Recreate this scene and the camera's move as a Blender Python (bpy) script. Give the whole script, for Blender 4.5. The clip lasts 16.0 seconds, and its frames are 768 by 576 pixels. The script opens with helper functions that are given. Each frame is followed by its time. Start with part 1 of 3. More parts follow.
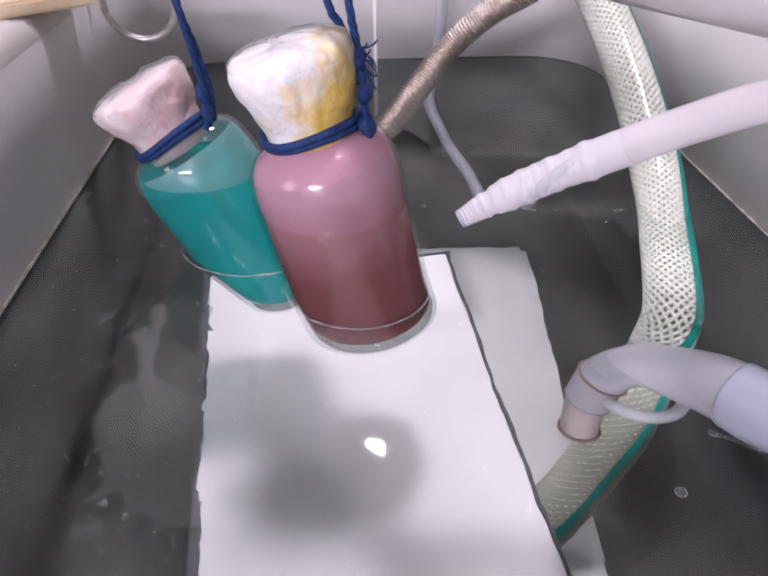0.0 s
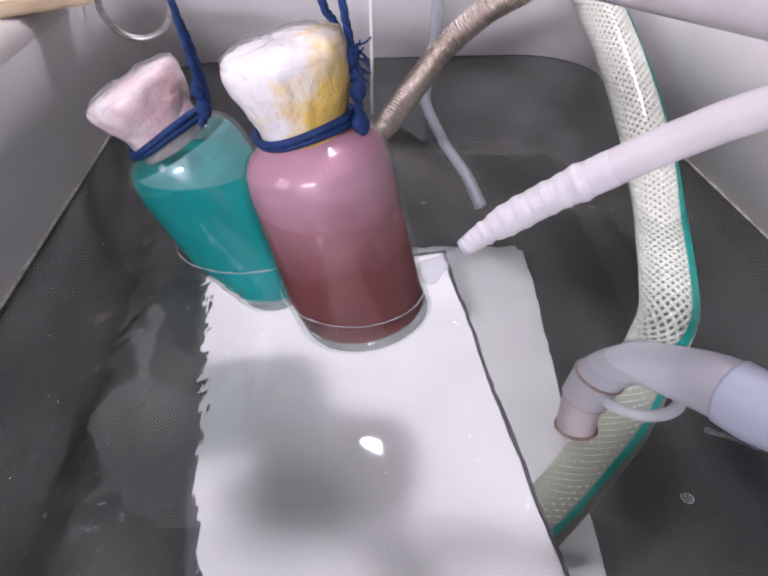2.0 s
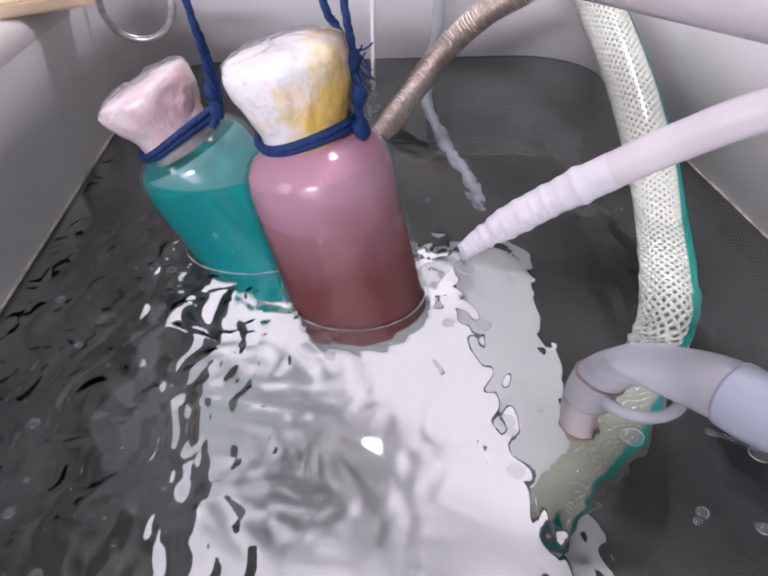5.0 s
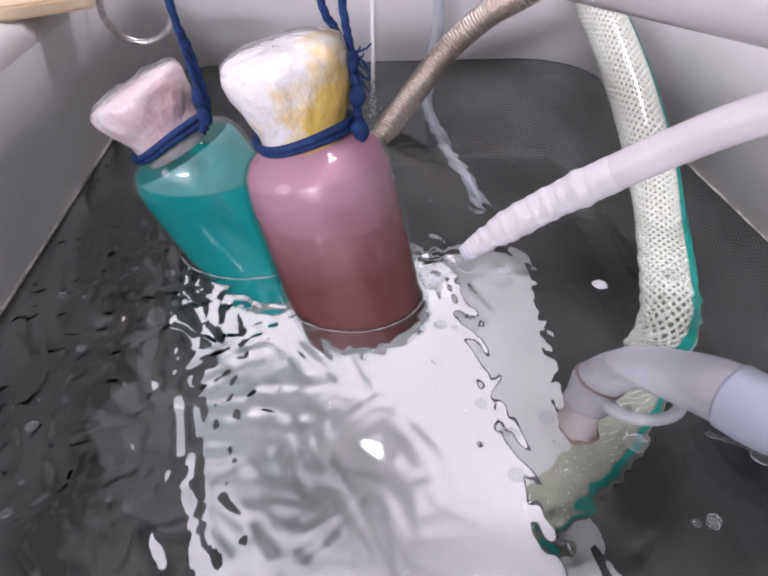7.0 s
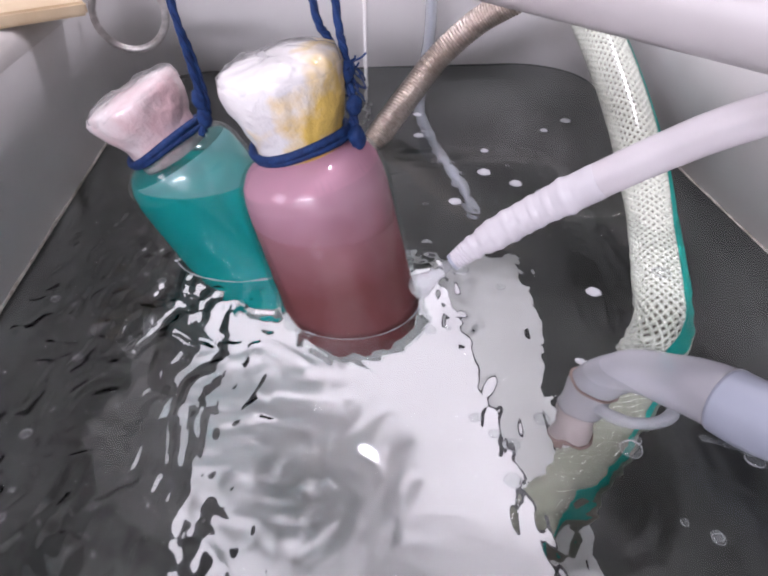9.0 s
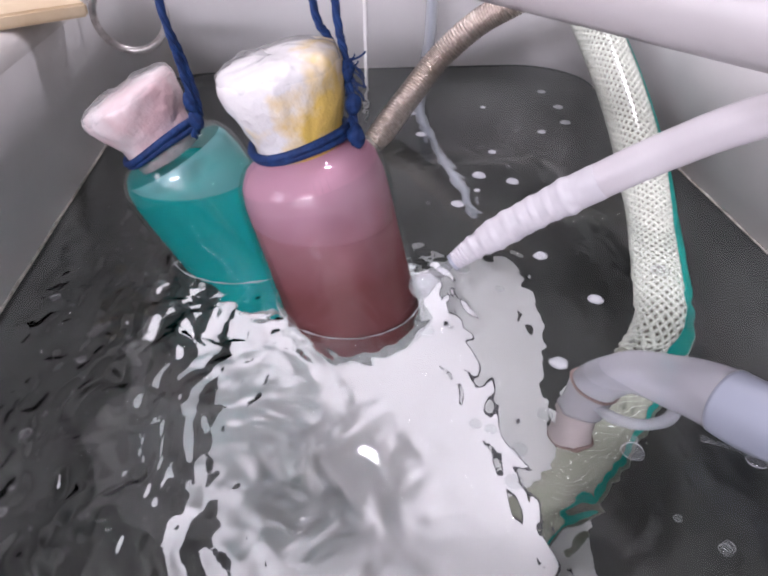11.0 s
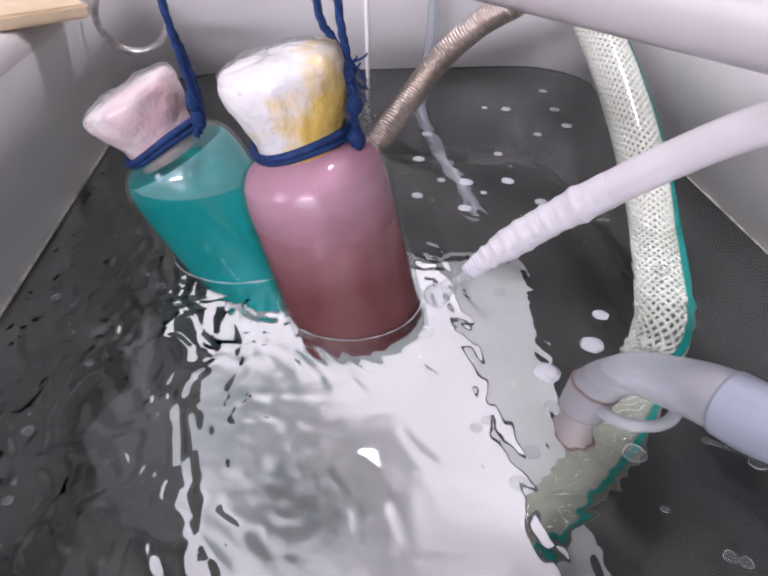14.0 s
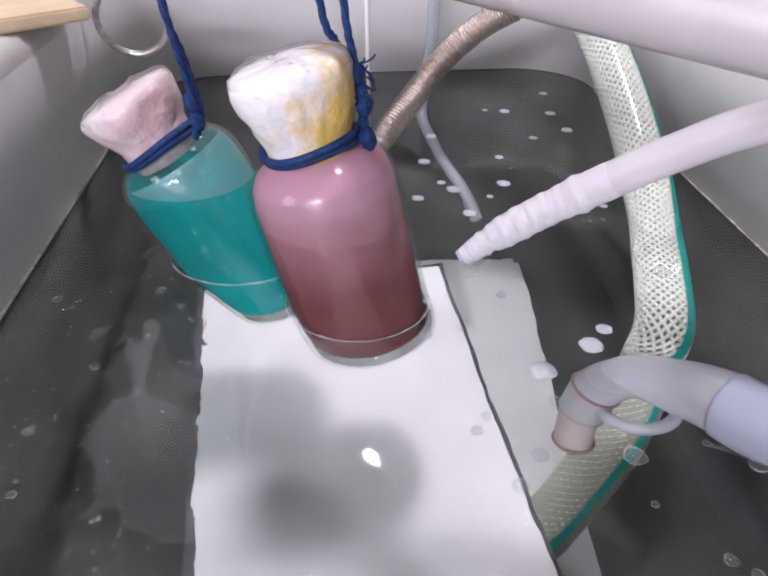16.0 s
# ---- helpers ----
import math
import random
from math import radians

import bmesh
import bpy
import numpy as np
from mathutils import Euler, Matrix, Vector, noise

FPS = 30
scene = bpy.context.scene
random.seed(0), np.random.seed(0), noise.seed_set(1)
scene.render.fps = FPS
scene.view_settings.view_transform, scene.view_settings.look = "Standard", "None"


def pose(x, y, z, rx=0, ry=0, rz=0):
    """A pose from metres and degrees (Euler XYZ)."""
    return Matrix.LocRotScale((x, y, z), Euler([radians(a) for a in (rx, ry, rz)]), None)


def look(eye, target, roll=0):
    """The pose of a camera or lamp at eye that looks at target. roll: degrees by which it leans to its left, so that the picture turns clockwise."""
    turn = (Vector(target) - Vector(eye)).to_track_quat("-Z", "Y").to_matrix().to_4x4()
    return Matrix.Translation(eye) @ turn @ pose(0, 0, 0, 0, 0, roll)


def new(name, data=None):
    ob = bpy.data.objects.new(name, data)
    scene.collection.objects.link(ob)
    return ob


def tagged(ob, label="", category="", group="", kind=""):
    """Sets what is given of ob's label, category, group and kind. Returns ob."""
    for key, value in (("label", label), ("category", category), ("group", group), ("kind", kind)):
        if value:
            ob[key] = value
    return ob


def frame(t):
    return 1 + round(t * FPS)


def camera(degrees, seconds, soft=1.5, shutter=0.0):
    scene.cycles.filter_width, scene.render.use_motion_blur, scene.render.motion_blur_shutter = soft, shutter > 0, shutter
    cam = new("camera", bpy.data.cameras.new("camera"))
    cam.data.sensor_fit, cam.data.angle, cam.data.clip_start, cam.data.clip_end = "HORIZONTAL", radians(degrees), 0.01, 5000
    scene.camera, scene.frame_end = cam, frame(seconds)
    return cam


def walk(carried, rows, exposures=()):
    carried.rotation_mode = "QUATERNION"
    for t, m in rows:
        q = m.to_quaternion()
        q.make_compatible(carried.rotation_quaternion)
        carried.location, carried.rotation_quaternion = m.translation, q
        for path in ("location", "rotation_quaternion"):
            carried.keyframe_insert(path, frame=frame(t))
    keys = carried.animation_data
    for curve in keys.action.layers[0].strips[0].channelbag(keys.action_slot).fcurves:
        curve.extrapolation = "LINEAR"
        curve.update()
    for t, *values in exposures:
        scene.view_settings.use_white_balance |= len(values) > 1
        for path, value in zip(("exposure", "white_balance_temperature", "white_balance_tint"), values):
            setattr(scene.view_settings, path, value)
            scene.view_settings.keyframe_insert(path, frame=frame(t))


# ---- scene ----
# ---- camera ----
cam = camera(60, 16.0, soft=2.2)
CAMERA_ROWS = [
    (0, 0, 0, 0.135, 54.4, 0, -4.2),
    (0.5, 0, 0, 0.13503, 54.457, 0, -4.162),
    (1, 0, 0, 0.13505, 54.544, 0, -4.239),
    (1.5, 0, 0, 0.13508, 54.368, 0, -4.231),
    (2, 0, 0, 0.13515, 54.307, 0, -4.524),
    (2.5, 0, 0, 0.13522, 54.186, 0, -4.515),
    (3, 0, 0, 0.13529, 54.282, 0, -4.601),
    (3.5, 0, 0, 0.13536, 54.304, 0, -4.678),
    (4, 0, 0, 0.13537, 54.235, 0, -4.601),
    (6.5, 0, 0, 0.13542, 54.542, 0, -4.356),
    (7, 0, 0, 0.13544, 54.556, 0, -4.425),
    (7.5, 0, 0, 0.13564, 54.734, 0, -4.644),
    (8, 0, 0, 0.13585, 54.783, 0, -4.776),
    (8.5, 0, 0, 0.13606, 54.809, 0, -4.831),
    (9, 0, 0, 0.13627, 54.874, 0, -5.049),
    (11.5, 0, 0, 0.13607, 54.998, 0, -5.011),
    (12, 0, 0, 0.13603, 54.949, 0, -4.902),
    (12.5, 0, 0, 0.13599, 55.061, 0, -4.965),
    (13, 0, 0, 0.13605, 55.045, 0, -4.918),
    (13.5, 0, 0, 0.13611, 55.03, 0, -4.988),
    (14, 0, 0, 0.13617, 55.068, 0, -4.903),
    (14.5, 0, 0, 0.13623, 55.25, 0, -5.146),
    (15, 0, 0, 0.13623, 55.296, 0, -4.96),
    (15.5, 0, 0, 0.13623, 55.227, 0, -4.788),
    (16, 0, 0, 0.13623, 55.266, 0, -4.866),
]
walk(cam, [(t, pose(x, y, z, rx, ry, rz)) for t, x, y, z, rx, ry, rz in CAMERA_ROWS], [(0.0, 0.0, 6200, 29), (3.0, 0.0, 6130, 24), (16.0, 0.0, 6130, 24)])

# ---- world and lamps ----
world = bpy.data.worlds.new("room_air")
scene.world = world
world.use_nodes = True
world.node_tree.nodes["Background"].inputs[0].default_value = (0.8, 0.82, 0.86, 1)
world.node_tree.nodes["Background"].inputs[1].default_value = 0.03


def area_lamp(name, eye, target, sx, sy, watts, colour):
    data = bpy.data.lights.new(name, "AREA")
    data.shape, data.size, data.size_y, data.energy, data.color = "RECTANGLE", sx, sy, watts, colour
    ob = new(name, data)
    ob.matrix_world = look(eye, target)
    return ob


LAMP = (-0.01, 1.48, 1.60)
area_lamp("ceiling_or_fill_light", (LAMP[0], LAMP[1], LAMP[2] - 0.03), (LAMP[0], LAMP[1] - 0.001, 0), 0.17, 0.10, 7, (1.0, 0.97, 0.95))
# Fill lamp added far behind the camera to brighten fronts and walls.
area_lamp("ceiling_or_fill_light", (-1.1, -2.9, 1.57), (-1.1, -2.901, 0), 1.2, 0.5, 185, (0.97, 0.98, 1.0))
area_lamp("ceiling_or_fill_light", (0.08, 0.46, 1.57), (0.08, 0.459, 0), 0.17, 0.17, 16, (1.0, 0.98, 0.97))
area_lamp("window_daylight", (-1.82, -0.75, 0.72), (0, -0.2, 0.35), 0.9, 1.25, 6, (0.96, 0.98, 1.0))


# ---- materials ----
def mat(name, colour, rough=0.5, metal=0.0, colour2=None, scale=40.0, bump=0.0, bump_scale=200.0, coat=0.0, spec=0.5, trans=0.0, ior=1.45, detail=5.0, contrast=(0.35, 0.7)):
    m = bpy.data.materials.new(name)
    m.use_nodes = True
    nt = m.node_tree
    b = nt.nodes["Principled BSDF"]
    b.inputs["Base Color"].default_value = (*colour, 1)
    b.inputs["Roughness"].default_value = rough
    b.inputs["Metallic"].default_value = metal
    b.inputs["Coat Weight"].default_value = coat
    b.inputs["Specular IOR Level"].default_value = spec
    b.inputs["Transmission Weight"].default_value = trans
    b.inputs["IOR"].default_value = ior
    co = nt.nodes.new("ShaderNodeTexCoord")
    if colour2:
        n = nt.nodes.new("ShaderNodeTexNoise")
        n.inputs["Scale"].default_value, n.inputs["Detail"].default_value = scale, detail
        nt.links.new(co.outputs["Object"], n.inputs["Vector"])
        r = nt.nodes.new("ShaderNodeValToRGB")
        r.color_ramp.elements[0].position, r.color_ramp.elements[1].position = contrast
        r.color_ramp.elements[0].color, r.color_ramp.elements[1].color = (*colour, 1), (*colour2, 1)
        nt.links.new(n.outputs["Fac"], r.inputs[0])
        nt.links.new(r.outputs[0], b.inputs["Base Color"])
    if bump:
        n = nt.nodes.new("ShaderNodeTexNoise")
        n.inputs["Scale"].default_value, n.inputs["Detail"].default_value = bump_scale, 4
        nt.links.new(co.outputs["Object"], n.inputs["Vector"])
        bp = nt.nodes.new("ShaderNodeBump")
        bp.inputs["Strength"].default_value, bp.inputs["Distance"].default_value = bump, 0.001
        nt.links.new(n.outputs["Fac"], bp.inputs["Height"])
        nt.links.new(bp.outputs[0], b.inputs["Normal"])
    return m


def clear_mat(name, tint, body, body_share, rough=0.03, ior=1.45, bump=0.0, bump_scale=120.0, edge=0.55):
    """A clear or milky wall: light passes tinted, part of it is scattered by the wall, and it has a gloss."""
    m = bpy.data.materials.new(name)
    m.use_nodes = True
    nt = m.node_tree
    nt.nodes.remove(nt.nodes["Principled BSDF"])
    out = nt.nodes["Material Output"]
    tr = nt.nodes.new("ShaderNodeBsdfTransparent")
    tr.inputs[0].default_value = (*tint, 1)
    df = nt.nodes.new("ShaderNodeBsdfDiffuse")
    df.inputs[0].default_value = (*body, 1)
    tl = nt.nodes.new("ShaderNodeBsdfTranslucent")
    tl.inputs[0].default_value = (*body, 1)
    both = nt.nodes.new("ShaderNodeMixShader")
    both.inputs[0].default_value = 0.35
    nt.links.new(df.outputs[0], both.inputs[1])
    nt.links.new(tl.outputs[0], both.inputs[2])
    mx = nt.nodes.new("ShaderNodeMixShader")
    mx.inputs[0].default_value = body_share
    nt.links.new(tr.outputs[0], mx.inputs[1])
    nt.links.new(both.outputs[0], mx.inputs[2])
    gl = nt.nodes.new("ShaderNodeBsdfGlossy")
    gl.inputs["Roughness"].default_value = rough
    lw = nt.nodes.new("ShaderNodeLayerWeight")
    lw.inputs[0].default_value = 0.5
    pw = nt.nodes.new("ShaderNodeMath")
    pw.operation = "POWER"
    pw.inputs[1].default_value = 4.0
    fr = nt.nodes.new("ShaderNodeMath")
    fr.operation = "MULTIPLY_ADD"
    fr.inputs[1].default_value, fr.inputs[2].default_value = edge, ((ior - 1) / (ior + 1)) ** 2
    nt.links.new(lw.outputs["Facing"], pw.inputs[0])
    nt.links.new(pw.outputs[0], fr.inputs[0])
    top = nt.nodes.new("ShaderNodeMixShader")
    nt.links.new(fr.outputs[0], top.inputs[0])
    nt.links.new(mx.outputs[0], top.inputs[1])
    nt.links.new(gl.outputs[0], top.inputs[2])
    nt.links.new(top.outputs[0], out.inputs[0])
    if bump:
        co = nt.nodes.new("ShaderNodeTexCoord")
        n = nt.nodes.new("ShaderNodeTexNoise")
        n.inputs["Scale"].default_value, n.inputs["Detail"].default_value = bump_scale, 3
        nt.links.new(co.outputs["Object"], n.inputs["Vector"])
        bp = nt.nodes.new("ShaderNodeBump")
        bp.inputs["Strength"].default_value, bp.inputs["Distance"].default_value = bump, 0.001
        nt.links.new(n.outputs["Fac"], bp.inputs["Height"])
        nt.links.new(bp.outputs[0], gl.inputs["Normal"])
        nt.links.new(bp.outputs[0], df.inputs["Normal"])
    return m


def settle(m, low, high, z0, z1):
    """A suspension that settles: its colour pales towards the top, with cloudy edges."""
    nt = m.node_tree
    co = nt.nodes.new("ShaderNodeTexCoord")
    sep = nt.nodes.new("ShaderNodeSeparateXYZ")
    n = nt.nodes.new("ShaderNodeTexNoise")
    n.inputs["Scale"].default_value = 130
    mr = nt.nodes.new("ShaderNodeMapRange")
    mr.inputs["From Min"].default_value, mr.inputs["From Max"].default_value = z0, z1
    ad = nt.nodes.new("ShaderNodeMath")
    ad.operation = "MULTIPLY_ADD"
    ad.inputs[1].default_value = 0.007
    nt.links.new(co.outputs["Object"], sep.inputs[0])
    nt.links.new(co.outputs["Object"], n.inputs["Vector"])
    nt.links.new(n.outputs["Fac"], ad.inputs[0])
    nt.links.new(sep.outputs["Z"], ad.inputs[2])
    nt.links.new(ad.outputs[0], mr.inputs["Value"])
    mix = nt.nodes.new("ShaderNodeMix")
    mix.data_type = "RGBA"
    mix.inputs["A"].default_value, mix.inputs["B"].default_value = (*low, 1), (*high, 1)
    nt.links.new(mr.outputs[0], mix.inputs["Factor"])
    for node in nt.nodes:
        if node.bl_idname in ("ShaderNodeBsdfDiffuse", "ShaderNodeBsdfTranslucent"):
            nt.links.new(mix.outputs["Result"], node.inputs[0])


def water_mat(name, gloss=True, tint=(0.93, 0.95, 0.94)):
    m = bpy.data.materials.new(name)
    m.use_nodes = True
    nt = m.node_tree
    nt.nodes.remove(nt.nodes["Principled BSDF"])
    out = nt.nodes["Material Output"]
    rf = nt.nodes.new("ShaderNodeBsdfRefraction")
    rf.inputs["Color"].default_value = (*tint, 1)
    rf.inputs["Roughness"].default_value, rf.inputs["IOR"].default_value = 0.0, 1.33
    if gloss:
        gl = nt.nodes.new("ShaderNodeBsdfGlossy")
        gl.inputs["Roughness"].default_value = 0.02
        fr = nt.nodes.new("ShaderNodeFresnel")
        fr.inputs[0].default_value = 1.33
        mx = nt.nodes.new("ShaderNodeMixShader")
        nt.links.new(fr.outputs[0], mx.inputs[0])
        nt.links.new(rf.outputs[0], mx.inputs[1])
        nt.links.new(gl.outputs[0], mx.inputs[2])
        nt.links.new(mx.outputs[0], out.inputs[0])
    else:
        nt.links.new(rf.outputs[0], out.inputs[0])
    return m


M_WALL = mat("grey_basin_plastic", (0.58, 0.56, 0.55), 0.30, colour2=(0.65, 0.63, 0.62), scale=14, bump=0.12, bump_scale=260)
# Basin grey darkened below the water: the dimmer light there is painted in.
M_DEEP = mat("dimmed_underwater_basin", (0.030, 0.031, 0.029), 0.8, colour2=(0.085, 0.086, 0.082), scale=14, spec=0.2)
M_RIM = mat("worn_rim", (0.50, 0.47, 0.45), 0.45, colour2=(0.62, 0.59, 0.57), scale=30, bump=0.2)
M_SCUM = mat("lime_scale", (0.22, 0.20, 0.17), 0.9, colour2=(0.50, 0.47, 0.42), scale=220, bump=0.6, bump_scale=600)
M_WOOD = mat("pale_wood", (0.62, 0.47, 0.30), 0.6, colour2=(0.72, 0.58, 0.40), scale=60, bump=0.2)
M_ROOM = mat("room_paint", (0.42, 0.41, 0.40), 0.8, colour2=(0.46, 0.45, 0.44), scale=3, bump=0.1)
M_DARK = mat("dark_cabinet", (0.05, 0.05, 0.055), 0.5, colour2=(0.08, 0.08, 0.08), scale=5)
M_STEEL = mat("polished_steel", (0.70, 0.66, 0.64), 0.3, 0.7, colour2=(0.45, 0.42, 0.40), scale=300)
M_BRAIDSTEEL = mat("braided_steel", (0.52, 0.44, 0.38), 0.34, 1.0, colour2=(0.72, 0.65, 0.60), scale=500, bump=0.5, bump_scale=900)
M_PLATE = mat("white_acrylic", (0.66, 0.65, 0.66), 0.35, colour2=(0.71, 0.70, 0.71), scale=20, bump=0.05)
M_EDGE = mat("dark_plate_edge", (0.035, 0.034, 0.04), 0.5, colour2=(0.06, 0.06, 0.065), scale=120)
M_BASE = mat("pale_grey_tray", (0.64, 0.65, 0.64), 0.6, colour2=(0.80, 0.81, 0.80), scale=14, bump=0.05)
M_GLASS = clear_mat("bottle_glass", (0.96, 0.98, 0.97), (0.8, 0.8, 0.8), 0.004, 0.03, 1.5)
M_FOOT = clear_mat("thick_glass", (0.74, 0.75, 0.75), (0.6, 0.6, 0.6), 0.12, 0.05, 1.7)
M_WRAP = clear_mat("cling_film", (0.97, 0.97, 0.97), (0.8, 0.8, 0.8), 0.08, 0.3, 1.3, 0.8, 250)
M_TEAL = clear_mat("teal_liquid", (0.05, 0.85, 0.86), (0.0, 0.58, 0.57), 0.54, 0.15, 1.02, edge=0.03)
M_ROSE = clear_mat("rose_liquid", (0.35, 0.2, 0.2), (0.40, 0.135, 0.14), 0.95, 0.15, 1.02, edge=0.03)
settle(M_ROSE, (0.31, 0.10, 0.105), (0.57, 0.26, 0.31), 0.036, 0.055)
M_FILM = clear_mat("milky_rose_film", (0.55, 0.35, 0.42), (0.78, 0.43, 0.56), 0.9, 0.2, 1.05, 0.15, 90, edge=0.1)
settle(M_FILM, (0.57, 0.26, 0.31), (0.80, 0.44, 0.57), 0.051, 0.063)
M_TEALFILM = clear_mat("teal_droplet_film", (0.55, 0.9, 0.88), (0.52, 0.92, 0.96), 0.34, 0.1, 1.4, 0.9, 420)
M_CORD = mat("blue_cord", (0.003, 0.018, 0.085), 0.7, colour2=(0.008, 0.045, 0.17), scale=400, bump=0.5, bump_scale=1500)
M_MILK = clear_mat("milky_silicone", (0.85, 0.86, 0.90), (0.68, 0.67, 0.70), 0.52, 0.22, 1.4, 0.1, 60)
M_MILKBLUE = clear_mat("bluish_silicone", (0.8, 0.84, 0.92), (0.50, 0.53, 0.61), 0.75, 0.4, 1.4, 0.1, 60)
M_MILKTIP = clear_mat("ribbed_milky_silicone", (0.85, 0.86, 0.90), (0.88, 0.85, 0.87), 0.70, 0.3, 1.4, 0.1, 60)
M_MILKSMOOTH = clear_mat("smooth_milky_silicone", (0.85, 0.86, 0.90), (0.88, 0.83, 0.84), 0.64, 0.25, 1.4, 0.05, 60)
M_HOSEWALL = clear_mat("clear_hose_wall", (0.93, 0.95, 0.90), (0.60, 0.61, 0.55), 0.22, 0.12, 1.5)
# Made olive and more opaque to paint in the haze of murky water.
M_HOSEMURK = clear_mat("murk_tinted_hose_wall", (0.85, 0.87, 0.78), (0.46, 0.47, 0.40), 0.50, 0.3, 1.2, 0.1, 90)
M_HOSECORE = mat("hose_inside", (0.25, 0.21, 0.18), 0.6, colour2=(0.33, 0.28, 0.25), scale=60)
M_BRAID = mat("white_braid_thread", (0.84, 0.84, 0.81), 0.5, colour2=(0.90, 0.90, 0.87), scale=300)
M_STRIPE = mat("teal_hose_stripe", (0.0, 0.30, 0.25), 0.4, colour2=(0.01, 0.36, 0.30), scale=80)
M_THIN = clear_mat("thin_clear_tube", (0.92, 0.93, 0.94), (0.65, 0.66, 0.68), 0.35, 0.08, 1.45)
M_PIPE = mat("white_pipe_enamel", (0.50, 0.47, 0.47), 0.3, colour2=(0.57, 0.54, 0.54), scale=25, coat=0.3, bump=0.04)
M_NOZZLE = mat("pinkish_grey_nozzle", (0.36, 0.30, 0.29), 0.5, colour2=(0.50, 0.43, 0.42), scale=80)
M_STAIN = mat("brown_stained_edge", (0.16, 0.10, 0.085), 0.5, colour2=(0.30, 0.22, 0.20), scale=200)
M_WATER = water_mat("water", True, (0.84, 0.86, 0.85))
M_SKIN = water_mat("rippled_water", True, (0.99, 0.99, 0.99))
M_LAYER = water_mat("water_layer", False, (0.99, 0.99, 0.99))
M_BUBBLE = clear_mat("bubble_skin", (0.97, 0.98, 0.98), (0.85, 0.86, 0.87), 0.04, 0.03, 1.6)
M_FOAMGLINT = clear_mat("white_foam_and_glint", (0.9, 0.9, 0.92), (0.82, 0.82, 0.84), 0.5, 0.1, 1.4, 0.6, 900)
M_JET = clear_mat("jet_water", (0.95, 0.96, 0.97), (0.8, 0.8, 0.83), 0.14, 0.05, 1.35, 1.0, 400)
M_GLOW = bpy.data.materials.new("lamp_diffuser")
M_GLOW.use_nodes = True
M_GLOW.node_tree.nodes["Principled BSDF"].inputs["Emission Color"].default_value = (1, 0.98, 0.96, 1)
M_GLOW.node_tree.nodes["Principled BSDF"].inputs["Emission Strength"].default_value = 9

M_SKY = M_GLOW.copy()
M_SKY.name = "daylit_pane"
M_SKY.node_tree.nodes["Principled BSDF"].inputs["Emission Strength"].default_value = 4
M_DIM = M_GLOW.copy()
M_DIM.name = "dim_lamp_and_added_panel"
M_DIM.node_tree.nodes["Principled BSDF"].inputs["Emission Strength"].default_value = 1.4


def plug_mat(name, stain, side, offset, level):
    """Cotton under cling film: white wool with a dye stain that soaked one side."""
    m = mat(name, (0.8, 0.78, 0.77), 0.55, coat=0.6, bump=0.9, bump_scale=330)
    nt = m.node_tree
    b = nt.nodes["Principled BSDF"]
    b.inputs["Coat Roughness"].default_value = 0.15
    co = nt.nodes.new("ShaderNodeTexCoord")
    n = nt.nodes.new("ShaderNodeTexNoise")
    n.inputs["Scale"].default_value, n.inputs["Detail"].default_value = 95, 5
    nt.links.new(co.outputs["Object"], n.inputs["Vector"])
    dot = nt.nodes.new("ShaderNodeVectorMath")
    dot.operation = "DOT_PRODUCT"
    dot.inputs[1].default_value = side
    nt.links.new(co.outputs["Object"], dot.inputs[0])
    add = nt.nodes.new("ShaderNodeMath")
    add.inputs[1].default_value = 0.0
    nt.links.new(n.outputs["Fac"], add.inputs[0])
    nt.links.new(dot.outputs["Value"], add.inputs[1])
    lift = nt.nodes.new("ShaderNodeMath")
    lift.inputs[1].default_value = offset
    nt.links.new(add.outputs[0], lift.inputs[0])
    add = lift
    r = nt.nodes.new("ShaderNodeValToRGB")
    r.color_ramp.elements[0].position, r.color_ramp.elements[1].position = level
    r.color_ramp.elements[0].color, r.color_ramp.elements[1].color = (0.80, 0.77, 0.765, 1), (*stain, 1)
    nt.links.new(add.outputs[0], r.inputs[0])
    nt.links.new(r.outputs[0], b.inputs["Base Color"])
    return m


# ---- mesh helpers ----
def finish(bm, name, material, smooth=True):
    bmesh.ops.recalc_face_normals(bm, faces=bm.faces)
    me = bpy.data.meshes.new(name)
    bm.to_mesh(me)
    bm.free()
    for p in me.polygons:
        p.use_smooth = smooth
    me.materials.append(material)
    return me


def part(name, bm, material, parent=None, label="", smooth=True):
    ob = new(name, finish(bm, name, material, smooth))
    ob.parent = parent
    if label:
        ob["label"] = label
    return ob


def thing(name, m, label, category, group="", kind=""):
    ob = new(name)
    ob.empty_display_size = 0.01
    ob.matrix_world = m
    return tagged(ob, label, category, group, kind)


def box(bm, x0, y0, z0, x1, y1, z1, bevel=0.0):
    g = bmesh.ops.create_cube(bm, size=1, matrix=Matrix.Translation(((x0 + x1) / 2, (y0 + y1) / 2, (z0 + z1) / 2)) @ Matrix.Diagonal((x1 - x0, y1 - y0, z1 - z0, 1)))
    if bevel:
        edges = {e for v in g["verts"] for e in v.link_edges}
        bmesh.ops.bevel(bm, geom=list(edges), offset=bevel, segments=2, affect="EDGES")
    return bm


